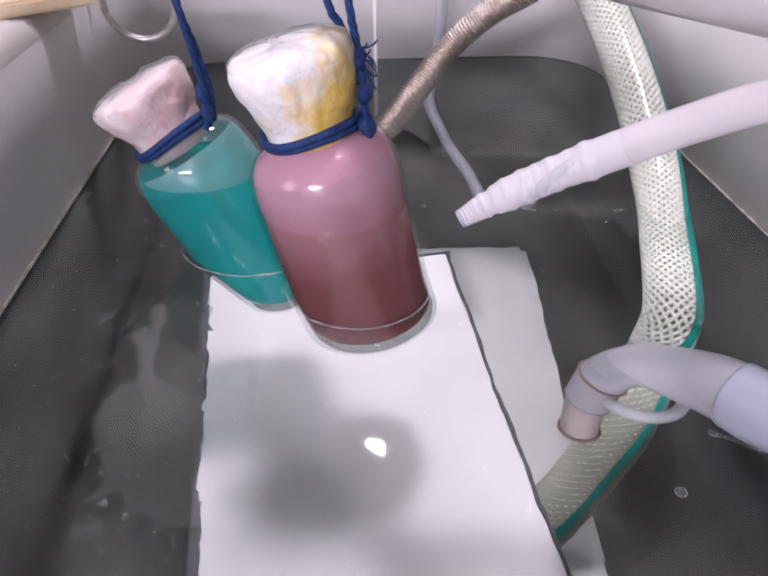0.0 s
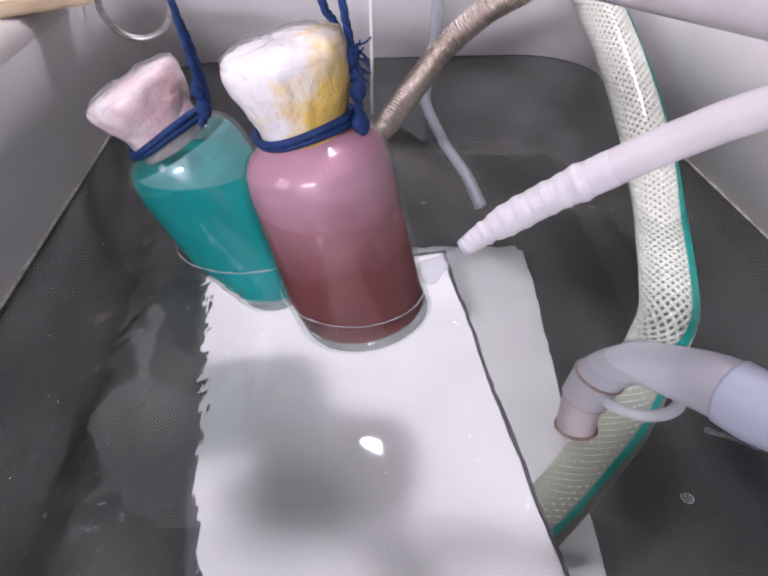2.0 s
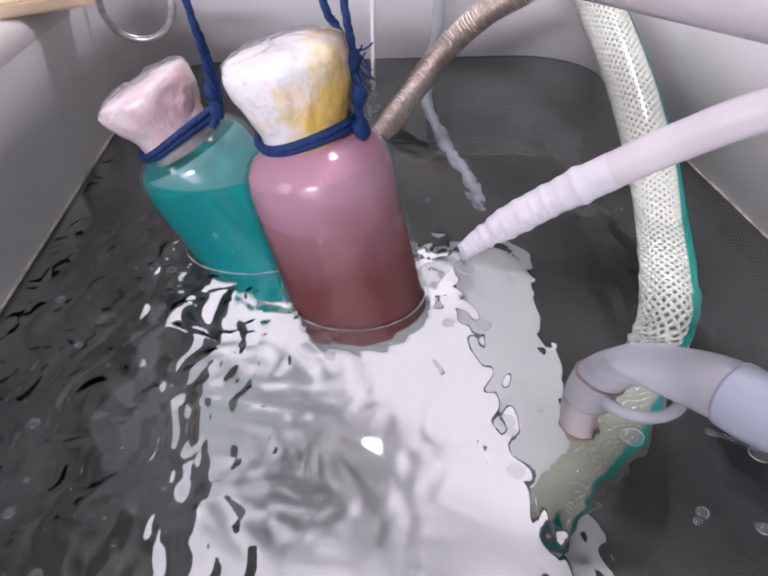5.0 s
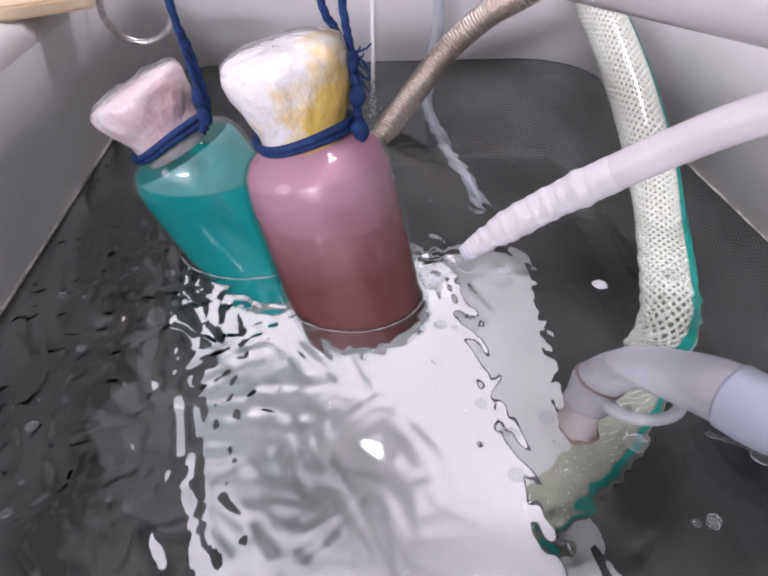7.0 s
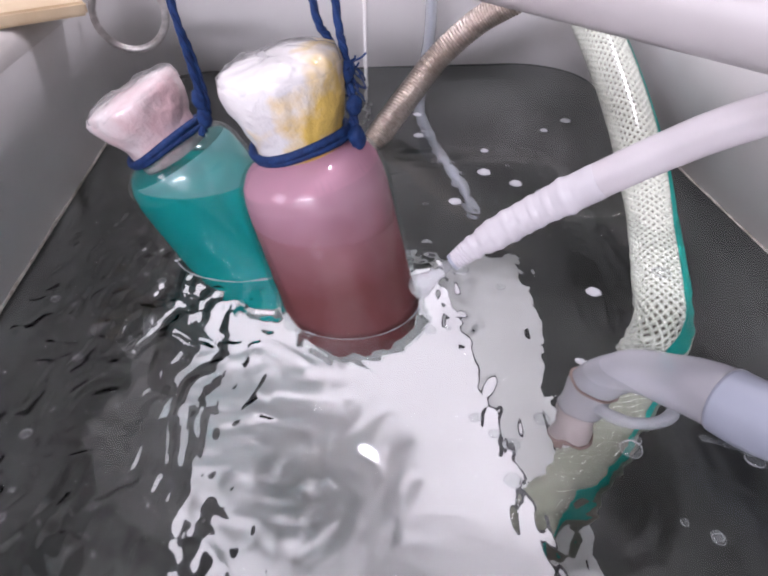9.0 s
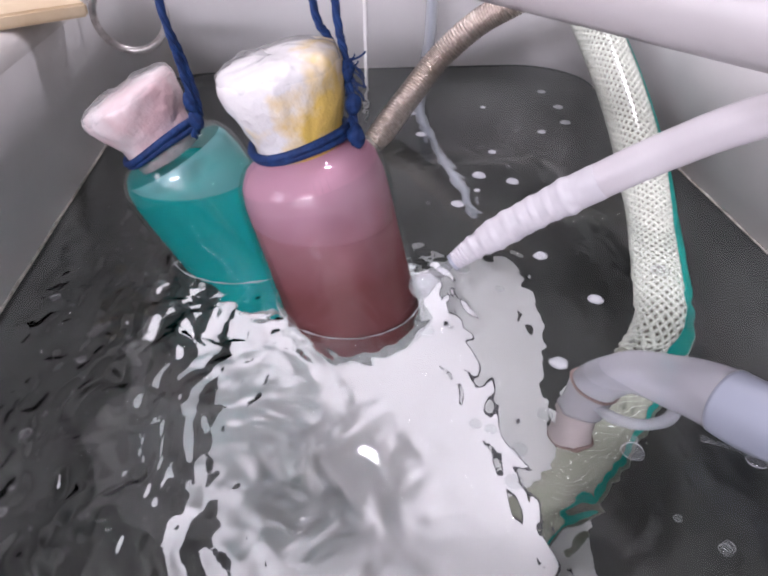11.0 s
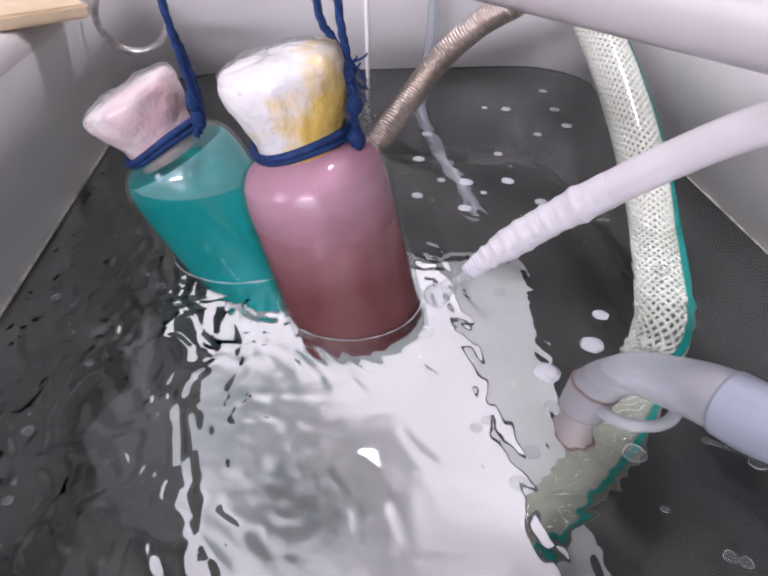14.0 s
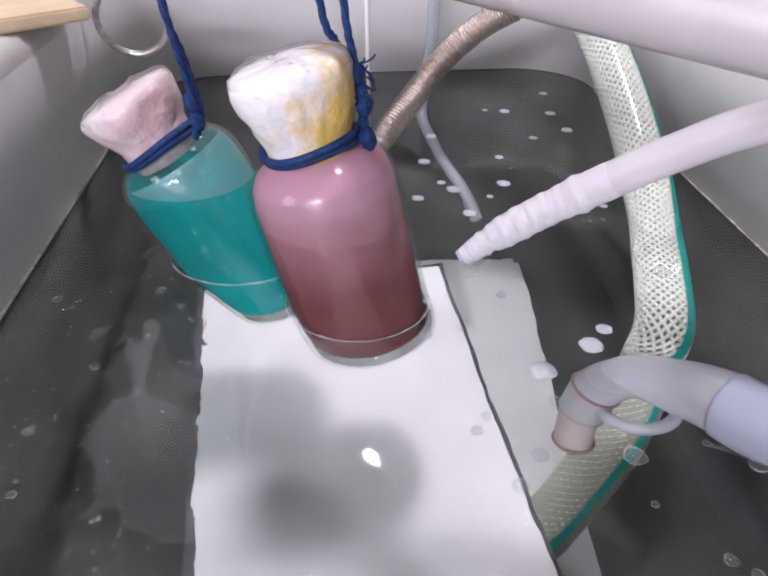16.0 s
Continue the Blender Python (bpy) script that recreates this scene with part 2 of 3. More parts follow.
def revolve(profile, segs=48, wobble=0.0, closed=False, bm=None):
    bm = bm or bmesh.new()
    rings = []
    for r, z in profile:
        ring = []
        for i in range(segs):
            a = 2 * math.pi * i / segs
            k = 1.0
            if wobble:
                k += wobble * noise.noise(Vector((math.cos(a) * 1.7, math.sin(a) * 1.7, z * 90)))
            ring.append(bm.verts.new((r * k * math.cos(a), r * k * math.sin(a), z)))
        rings.append(ring)
    pairs = list(zip(rings, rings[1:])) + ([(rings[-1], rings[0])] if closed else [])
    for p, q in pairs:
        for i in range(segs):
            j = (i + 1) % segs
            bm.faces.new((p[i], p[j], q[j], q[i]))
    if not closed:
        for ring in (rings[0], rings[-1]):
            bm.faces.new(ring)
    return bm


def spline(points, n):
    """n points along a smooth curve through the given ones."""
    p = [Vector(q) for q in points]
    p = [p[0] * 2 - p[1]] + p + [p[-1] * 2 - p[-2]]
    out = []
    spans = len(p) - 3
    for k in range(n):
        u = k / (n - 1) * spans
        i = min(int(u), spans - 1)
        f = u - i
        a, b, c, d = p[i:i + 4]
        out.append(0.5 * ((2 * b) + (c - a) * f + (2 * a - 5 * b + 4 * c - d) * f * f + (3 * b - a - 3 * c + d) * f ** 3))
    return out


def frames_along(path, up=Vector((0, 0, 1))):
    out = []
    for i, q in enumerate(path):
        t = (path[min(i + 1, len(path) - 1)] - path[max(i - 1, 0)]).normalized()
        s = t.cross(up).normalized()
        out.append((q, t, s, s.cross(t)))
    return out


def sweep(path, radius, segs=16, bm=None, caps=True, up=Vector((0, 0, 1)), a0=0.0, a1=2 * math.pi):
    """A tube along a path; radius is a number or a function of the share of its length."""
    bm = bm or bmesh.new()
    rings = []
    whole = a1 - a0 > 6.28
    fr = frames_along(path, up)
    for i, (q, t, s, w) in enumerate(fr):
        r = radius(i / (len(fr) - 1)) if callable(radius) else radius
        count = segs if whole else segs + 1
        rings.append([bm.verts.new(q + (s * math.cos(a0 + (a1 - a0) * k / segs) + w * math.sin(a0 + (a1 - a0) * k / segs)) * r) for k in range(count)])
    for p, q in zip(rings, rings[1:]):
        for k in range(segs if whole else segs):
            j = (k + 1) % len(p)
            bm.faces.new((p[k], p[j], q[j], q[k]))
    if caps and whole:
        bm.faces.new(rings[0])
        bm.faces.new(rings[-1])
    return bm


# ---- room ----
def room():
    bm = box(bmesh.new(), -1.9, -4.0, 1.66, 1.9, 2.4, 1.72)
    tagged(part("ceiling", bm, M_ROOM), "plain off-white ceiling of the laboratory", "ceiling", kind="structure")
    for name, b in (("wall_north", (-1.9, 2.34, -0.9, 1.9, 2.4, 1.66)), ("wall_south", (-1.9, -4.0, -0.9, 1.9, -3.94, 1.66)),
                    ("wall_east", (1.84, -3.94, -0.9, 1.9, 2.34, 1.66))):
        tagged(part(name, box(bmesh.new(), *b), M_ROOM), "plain off-white painted laboratory wall", "wall", kind="structure")
    bm = bmesh.new()
    for q in ((-1.9, -3.94, -0.9, -1.84, -1.25, 1.66), (-1.9, -0.25, -0.9, -1.84, 2.34, 1.66), (-1.9, -1.25, -0.9, -1.84, -0.25, 0.06), (-1.9, -1.25, 1.38, -1.84, -0.25, 1.66)):
        box(bm, *q)
    tagged(part("wall_west", bm, M_ROOM), "plain off-white laboratory wall with a window", "wall", kind="structure")
    win = thing("window_1", pose(-1.87, -0.75, 0.06), "tall daylit window with a white frame", "window", kind="structure")
    for q in ((-0.02, -0.5, 0.0, 0.02, 0.5, 0.04), (-0.02, -0.5, 1.28, 0.02, 0.5, 1.32), (-0.02, -0.5, 0.04, 0.02, -0.46, 1.28), (-0.02, 0.46, 0.04, 0.02, 0.5, 1.28)):
        part("window_frame", box(bmesh.new(), *q, 0.003), M_PIPE, win)
    part("pane", box(bmesh.new(), -0.003, -0.46, 0.04, 0.003, 0.46, 1.28), M_SKY, win, "bright daylit pane")
    tagged(part("floor", box(bmesh.new(), -1.9, -4.0, -0.96, 1.9, 2.4, -0.9), M_DARK), "dark grey laboratory floor", "floor", kind="structure")
    # The second, at y -2.9, is the housing of the added fill lamp.
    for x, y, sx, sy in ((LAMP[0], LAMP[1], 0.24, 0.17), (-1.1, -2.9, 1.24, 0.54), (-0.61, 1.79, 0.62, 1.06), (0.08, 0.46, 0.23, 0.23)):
        lamp = thing("ceiling_or_added_lamp", pose(x, y, 1.6), "flat white ceiling lamp or added light panel with glowing diffuser", "lamp", "ceiling lamps")
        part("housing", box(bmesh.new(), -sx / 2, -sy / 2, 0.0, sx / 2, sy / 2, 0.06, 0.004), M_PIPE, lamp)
        # sx 0.62: an added glowing panel, for the pale reflection in the left water.
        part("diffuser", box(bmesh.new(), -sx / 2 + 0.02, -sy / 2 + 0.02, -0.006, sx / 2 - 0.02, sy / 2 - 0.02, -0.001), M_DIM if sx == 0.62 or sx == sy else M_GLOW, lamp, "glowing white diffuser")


XL, XR, YF, YB = -0.114, 0.1665, -0.09, 0.450
RIM_Z, FLOOR_Z = 0.066, -0.155


def outline(grow, radius, n=10):
    """The basin's plan, a rounded rectangle, grown outwards."""
    x0, x1, y0, y1, r = XL - grow, XR + grow, YF - grow, YB + grow, radius + grow if grow < 0.5 else 0.03
    pts = []
    for cx, cy, a in ((x1 - r, y1 - r, 0), (x0 + r, y1 - r, 90), (x0 + r, y0 + r, 180), (x1 - r, y0 + r, 270)):
        for k in range(n + 1):
            b = radians(a + 90 * k / n)
            pts.append((cx + r * math.cos(b), cy + r * math.sin(b)))
    return pts


def loft(levels, bm=None, bottom=False):
    bm = bm or bmesh.new()
    rings = [[bm.verts.new((x, y, z)) for x, y in pts] for pts, z in levels]
    for p, q in zip(rings, rings[1:]):
        for i in range(len(p)):
            j = (i + 1) % len(p)
            bm.faces.new((p[i], p[j], q[j], q[i]))
    if bottom:
        bm.faces.new(rings[0])
    return bm


def basin():
    tank = thing("water_basin", pose(0, 0, 0), "grey plastic laboratory basin filled with water", "basin", kind="structure")
    R = 0.045
    part("lower_shell", loft([(outline(0.006, R), FLOOR_Z - 0.006), (outline(0.006, R), 0.0005), (outline(0, R), 0.0005), (outline(0, R), FLOOR_Z + 0.012), (outline(-0.004, R - 0.004), FLOOR_Z + 0.003), (outline(-0.014, R - 0.014), FLOOR_Z)]), M_DEEP, tank, "lower basin wall, darkened in colour for the dim light under water")
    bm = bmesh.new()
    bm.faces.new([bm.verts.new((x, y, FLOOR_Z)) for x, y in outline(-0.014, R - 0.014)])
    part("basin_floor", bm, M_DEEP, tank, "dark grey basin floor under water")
    part("upper_shell", loft([(outline(0.006, R), 0.0007), (outline(0, R), 0.0007), (outline(0, R), RIM_Z - 0.004), (outline(0.003, R), RIM_Z)]), M_WALL, tank, "dry grey upper wall of the basin")
    part("rim", loft([(outline(0.0005, R), RIM_Z - 0.004), (outline(0.0008, R), RIM_Z), (outline(0.004, R), RIM_Z + 0.004), (outline(0.010, R), RIM_Z + 0.0055), (outline(0.022, R), RIM_Z + 0.005), (outline(0.026, R), RIM_Z), (outline(0.026, R), RIM_Z - 0.012)]), M_RIM, tank, "rounded paler basin rim")
    part("joint_ridge", box(bmesh.new(), 0.0262, YB - 0.0016, -0.10, 0.0288, YB + 0.002, RIM_Z - 0.003, 0.0005), M_WALL, tank, "thin upright joint in the back wall")
    # crust of lime along the water's edge on both sides
    for x, s in ((XL, 1), (XR, -1)):
        bm = bmesh.new()
        ys = [0.02 + 0.004 * i for i in range(96)]
        lo, hi, fr = [], [], []
        for y in ys:
            h = 0.0012 + 0.0026 * max(0, noise.noise(Vector((y * 70, x * 9, 2)))) + 0.0012 * noise.noise(Vector((y * 300, 1, 4)))
            h *= 1.0 if s > 0 else 0.35
            lo.append(bm.verts.new((x - s * 0.001, y, -0.001)))
            fr.append(bm.verts.new((x + s * 0.0009, y, 0.0003)))
            hi.append(bm.verts.new((x - s * 0.001, y, max(h, 0.0006))))
        for i in range(len(ys) - 1):
            bm.faces.new((lo[i], lo[i + 1], fr[i + 1], fr[i]))
            bm.faces.new((fr[i], fr[i + 1], hi[i + 1], hi[i]))
        part("lime_crust", bm, M_SCUM, tank, "pale crust of lime at the waterline")


def bench():
    bm = bmesh.new()
    pts_o, pts_i = outline(1.2, 0.05), outline(0.0255, 0.045)
    loft([(pts_i, RIM_Z - 0.010), (pts_o, RIM_Z - 0.010), (pts_o, RIM_Z - 0.045), (pts_i, RIM_Z - 0.045)], bm)
    tagged(part("bench_top", bm, M_RIM, smooth=False), "grey laboratory bench top round the basin", "bench", kind="structure")


def cabinet():
    tagged(part("bench_cabinet", box(bmesh.new(), -1.2, -1.1, -0.9, 1.2, 1.5, -0.20, 0.004), M_DARK), "dark bench cabinet below the basin", "cabinet", kind="structure")


def wood_board():
    ob = part("wooden_board", box(bmesh.new(), -0.20, -0.008, 0, 0, 0.10, 0.0055, 0.0010), M_WOOD, smooth=False)
    ob.matrix_world = pose(-0.0985, 0.2995, RIM_Z + 0.0056, 0, 0, 36)
    tagged(ob, "pale wooden board lying across the basin rim", "board")


def hanging_ring():
    ring = thing("steel_ring", pose(-0.0905, 0.34, 0.0618), "shiny steel wire ring hanging before the back wall", "ring")
    path = [Vector((0.0166 * math.sin(a), 0, -0.0166 * math.cos(a))) for a in [2 * math.pi * i / 64 for i in range(65)]]
    part("ring_wire", sweep(path, 0.0018, 10, up=Vector((0, 1, 0)), caps=False), M_STEEL, ring)
    part("hook", sweep(spline([(0.001, 0, 0.0150), (-0.004, 0, 0.0190), (-0.018, 0, 0.0170), (-0.046, 0, 0.0112)], 20), 0.0014, 8, up=Vector((0, 1, 0))), M_STEEL, ring, "bent steel wire hook on the rim")


# ---- things under water ----
PLATE_Z = -0.11


def plates():
    plate = thing("white_plate", pose(-0.0068, 0.2920, PLATE_Z, 0, 0, 5.3), "white acrylic plate with dark edge lying under water", "plate")
    w, l = 0.0615, 0.32
    part("sheet", box(bmesh.new(), -w, -l, -0.004, w, 0.0, 0.0, 0.0008), M_PLATE, plate, smooth=False)
    for b in ((-w - 0.0036, -l, -0.006, -w - 0.0002, 0.0016, 0.0004), (w + 0.0002, -l, -0.006, w + 0.0016, 0.0016, 0.0004), (-w - 0.0002, 0.0002, -0.006, w + 0.0002, 0.0016, 0.0004)):
        part("edge_strip", box(bmesh.new(), *b, 0.0003), M_EDGE, plate, "dark edge strip of the plate", smooth=False)
    part("support_block", box(bmesh.new(), -w + 0.008, -l + 0.01, FLOOR_Z + 0.012 - PLATE_Z, w - 0.008, -0.012, -0.0042, 0.002), M_EDGE, plate, smooth=False)
    tray = thing("grey_tray", pose(0.028, 0.322, FLOOR_Z, 0, 0, -4.0), "pale grey tray on the basin floor beneath the plate", "tray")
    part("tray_body", box(bmesh.new(), -0.065, -0.34, 0.0, 0.080, 0.012, 0.012, 0.004), M_BASE, tray)


def bottle_profile(grow=0.0):
    p = [(0.0185, 0.0006), (0.0215, 0.0), (0.0229, 0.0018), (0.0232, 0.006), (0.0232, 0.0535), (0.0230, 0.0590), (0.0221, 0.0638), (0.0199, 0.0674), (0.0165, 0.0696), (0.0137, 0.0709), (0.0127, 0.0730), (0.0127, 0.0800)]
    return [(r + grow, z) for r, z in p]


def cord(points, radius):
    path = spline(points, 70)
    bm = bmesh.new()
    for k in range(3):
        strand = []
        fr = frames_along(path, Vector((0, 1, 0)))
        for i, (q, t, s, w) in enumerate(fr):
            a = i * 0.42 + k * 2.094
            strand.append(q + (s * math.cos(a) + w * math.sin(a)) * radius * 0.55)
        sweep(strand, radius * 0.62, 6, bm, up=Vector((0, 1, 0)))
    return bm


def bottle(m, label, liquid_mat, film_mat, fill, plug_material, plug_seed, plug_scale, plug_tall, film_top, cords, knot, cord_r, band, lean):
    """fill: the height above the base centre, along the world's z, at which the liquid's level lies."""
    root = thing("hanging_bottle", m, label, "bottle", "bottles hung in the basin")
    outer, inner = bottle_profile(), bottle_profile(-0.0014)
    inner = [(max(r, 0.001), z + (0.0042 if i < 4 else 0)) for i, (r, z) in enumerate(inner)]
    part("glass", revolve(outer + list(reversed(inner)), 64, closed=True), M_GLASS, root, "clear glass bottle wall")
    part("glass_base", revolve([(0.0012, 0.0012), (0.017, 0.0010), (0.0206, 0.0004), (0.0214, 0.0012), (0.0210, 0.0036), (0.0012, 0.0030)], 48), M_FOOT, root, "thick clear glass bottom")
    up = m.to_3x3().inverted() @ Vector((0, 0, 1))
    flat = m.to_3x3().transposed() @ Vector((0, 0, 1))
    body = [(r - 0.0003, z + 0.0002) for r, z in inner]
    body[0] = (0.019, 0.0046)
    level = Vector((0, 0, 0.0)) + up * fill
    bm = revolve(body, 56)
    bmesh.ops.bisect_plane(bm, geom=bm.verts[:] + bm.edges[:] + bm.faces[:], plane_co=level, plane_no=flat, clear_outer=True)
    bmesh.ops.holes_fill(bm, edges=[e for e in bm.edges if e.is_boundary])
    part("liquid", bm, liquid_mat, root, "dyed liquid in the bottle")
    bm = revolve([(r + 0.0002, z) for r, z in body], 56)
    bmesh.ops.bisect_plane(bm, geom=bm.verts[:] + bm.edges[:] + bm.faces[:], plane_co=level + up * 0.0002, plane_no=flat, clear_inner=True)
    bmesh.ops.bisect_plane(bm, geom=bm.verts[:] + bm.edges[:] + bm.faces[:], plane_co=(0, 0, film_top), plane_no=(0, 0, 1), clear_outer=True)
    part("film", bm, film_mat, root, "cloudy film on the glass above the liquid")
    # the plug of cotton, wrapped in cling film
    prof = [(0.006, 0.066), (0.0118, 0.067), (0.0128, 0.0725), (0.0134, 0.0755), (0.0143, 0.0780), (0.0152, 0.0806), (0.0160, 0.0832), (0.0167, 0.0858), (0.0173, 0.0884), (0.0177, 0.0910), (0.0179, 0.0934), (0.0177, 0.0956), (0.0168, 0.0974), (0.0150, 0.0986), (0.0122, 0.0994), (0.0090, 0.0999), (0.0050, 0.1002)]
    prof = [(r, z if z < 0.0755 else 0.0755 + (z - 0.0755) * plug_tall) for r, z in prof]
    segs = 96
    inv3 = m.to_3x3().inverted()
    bm = bmesh.new()
    rings = []
    for r, z in prof:
        ring = []
        for i in range(segs):
            a = 2 * math.pi * i / segs
            d = Vector((math.cos(a), math.sin(a), 0))
            q = Vector((d.x * r, d.y * r, z))
            if z > 0.074:
                crease = abs(noise.noise(q * 150 + Vector((plug_seed, 2, 0))))
                k = 0.0010 * noise.noise(q * 60 + Vector((plug_seed, 0, 0))) + 0.0014 * (0.3 - crease) + 0.0007 * (0.25 - abs(noise.noise(q * 380 + Vector((0, plug_seed, 0)))))
                q += (d + Vector((0, 0, 0.9 if r < 0.017 and z > 0.09 else 0.1))) * k * min(1, (z - 0.074) / 0.004)
                q += inv3 @ Vector((-1, 0, 0)) * lean * (z - 0.074)
                q.x, q.y = q.x * plug_scale, q.y * plug_scale
            ring.append(bm.verts.new(q))
        rings.append(ring)
    for p, q in zip(rings, rings[1:]):
        for i in range(segs):
            bm.faces.new((p[i], p[(i + 1) % segs], q[(i + 1) % segs], q[i]))
    bm.faces.new(rings[0])
    bm.faces.new(rings[-1])
    part("cotton_plug", bm, plug_material, root, "bulging cotton plug wrapped in clear film")
    # meniscus where the glass meets the water, its glint painted as a white ring
    loop = []
    ax = m.to_3x3() @ Vector((0, 0, 1))
    for i in range(61):
        a = 2 * math.pi * i / 60
        q = m @ Vector((0.0234 * math.cos(a), 0.0234 * math.sin(a), 0.0))
        q += ax * ((0.0003 - q.z) / ax.z)
        loop.append(m.inverted() @ (q + Vector((0, 0, 0.0003 * noise.noise(q * 300)))))
    part("meniscus", sweep(loop, lambda u: 0.00012 + 0.00045 * max(0, noise.noise(Vector((u * 40, plug_seed, 0)))), 6, caps=False), M_FOAMGLINT, root, "rim of water round the glass, its glint painted white")
    # ring of blue cord round the neck, its knot, and the cords from which it hangs
    path = [Vector((0.0142 * math.cos(a), 0.0142 * math.sin(a), band + 0.0008 * math.sin(2 * a))) for a in [2 * math.pi * i / 60 for i in range(61)]]
    part("neck_cord", sweep(path, lambda u: cord_r * 1.1, 8, caps=False), M_CORD, root, "blue cord tied round the neck")
    path = [Vector((0.0140 * math.cos(a), 0.0140 * math.sin(a), band - 0.0013 + 0.0004 * math.sin(3 * a))) for a in [2 * math.pi * i / 60 for i in range(61)]]
    part("neck_cord", sweep(path, cord_r, 8, caps=False), M_CORD, root, "blue cord tied round the neck")
    inv = m.inverted()
    for pts in cords:
        part("cord", cord([inv @ Vector(q) for q in pts], cord_r), M_CORD, root, "blue hanging cord")
    for q, r in knot:
        bm = bmesh.new()
        bmesh.ops.create_icosphere(bm, subdivisions=3, radius=r)
        for v in bm.verts:
            v.co *= 1 + 0.35 * noise.noise(v.co * 420 + Vector((r * 1e4, 0, 0)))
            v.co.z *= 1.35
        ob = part("knot", bm, M_CORD, root, "knot in the blue cord")
        ob.location = inv @ Vector(q)
    # clear film gathered over the plug's top
    bm = bmesh.new()
    rings = []
    for k, (r, z) in enumerate(((0.0181, 0.0945), (0.0176, 0.0985), (0.0150, 0.1004), (0.0105, 0.1012), (0.0050, 0.1015))):
        z = 0.0755 + (z - 0.0755) * plug_tall
        rings.append([bm.verts.new(((r + 0.0007 * noise.noise(Vector((math.cos(a) * 3, math.sin(a) * 3, k + plug_seed)))) * plug_scale * math.cos(a), r * plug_scale * math.sin(a), z + 0.0016 * noise.noise(Vector((math.cos(a) * 2, math.sin(a) * 2, k * 0.4 + plug_seed))))) for a in [2 * math.pi * i / 48 for i in range(48)]])
    for p, q in zip(rings, rings[1:]):
        for i in range(48):
            bm.faces.new((p[i], p[(i + 1) % 48], q[(i + 1) % 48], q[i]))
    bm.faces.new(rings[-1])
    for v in bm.verts:
        v.co += inv3 @ Vector((-1, 0, 0)) * lean * (v.co.z - 0.074)
    part("wrap", bm, M_WRAP, root, "crumpled clear film over the plug")
    return root


def tassel():
    """Frayed ends of the cord beside the rose bottle's knot."""
    bm = bmesh.new()
    rnd = random.Random(4)
    inv = PINK.inverted()
    for k in range(22):
        a = Vector((0.0072 + rnd.uniform(-0.001, 0.001), 0.194, 0.0765 + rnd.uniform(-0.004, 0.004)))
        d = Vector((rnd.uniform(-0.001, 0.0052), rnd.uniform(-0.003, 0.002), rnd.uniform(-0.007, 0.003)))
        sweep(spline([inv @ a, inv @ (a + d * 0.5 + Vector((0.001, 0, 0))), inv @ (a + d)], 6), 0.00028, 4, bm)
    tagged(part("frayed_end", bm, M_CORD, pink, "frayed ends of the blue cord"), kind="stuff")


def axis_pose(base, top, size=1.0):
    """A pose whose z axis runs from base to top, for a thing that much larger."""
    z = (Vector(top) - Vector(base)).normalized()
    return Matrix.Translation(base) @ z.to_track_quat("Z", "Y").to_matrix().to_4x4() @ Matrix.Scale(size, 4)


PINK = axis_pose((0.0098, 0.1892, -0.0205), (-0.0074, 0.1925, 0.0548), 1.05) @ Matrix.Diagonal((1, 1, 1.04, 1))
TEAL = axis_pose((-0.0185, 0.2197, -0.0290), (-0.0560, 0.225, 0.0400), 1.15) @ Matrix.Diagonal((0.87, 0.87, 1, 1))


# ---- hoses ----
def jet_hose():
    root = thing("jet_hose", pose(0, 0, 0), "milky white silicone hose with ribbed tip aimed at the bottle", "hose")
    pts = spline([(0.0365, 0.1656, 0.0289), (0.0446, 0.1652, 0.0355), (0.0586, 0.1632, 0.0457), (0.0726, 0.1574, 0.0571), (0.0861, 0.1498, 0.0688), (0.1007, 0.1391, 0.0811), (0.135, 0.115, 0.104)], 320)

    def radius(u):
        grow = 0.0024 + 0.0026 * min(1, u / 0.34) ** 0.8
        if u < 0.10:
            rib = 0.00022 * math.sin(u * 330)
        else:
            rib = 0.00065 * noise.noise(Vector((u * 26, 0.4, 0))) + 0.0003 * max(0, math.sin(u * 150 + 2 * noise.noise(Vector((u * 9, 5, 0))))) ** 0.7
        return grow + rib * min(1, max(0, 0.52 - u) / 0.08)
    n = int(320 * 0.52)
    part("ribbed_tip", sweep(pts[:n], lambda u: radius(u * 0.52), 28, up=Vector((0, 1, 0))), M_MILKTIP, root, "ribbed tapering hose tip")
    part("hose", sweep(pts[n - 1:], lambda u: 0.0050, 24, up=Vector((0, 1, 0)), caps=False), M_MILKSMOOTH, root, "smooth milky hose")
    part("mouth", sweep(pts[:6], lambda u: 0.0027, 24, up=Vector((0, 1, 0)), caps=False), M_MILKBLUE, root, "thin lip of the hose")
    return root


def water_stream():
    """The jet: a thin stream that leaves the hose's mouth and fans out on the bottle."""
    root = thing("water_stream", pose(0, 0, 0), "clear stream of water from the hose tip", "water")
    pts = spline([(0.0375, 0.1660, 0.0296), (0.0345, 0.1668, 0.0262), (0.0310, 0.1690, 0.0215), (0.0275, 0.1725, 0.0160)], 30)
    part("stream", sweep(pts, lambda u: 0.0012 + 0.0030 * u * u + 0.0005 * noise.noise(Vector((u * 9, 3, 1))), 14, up=Vector((0, 1, 0))), M_JET, root)
    return root


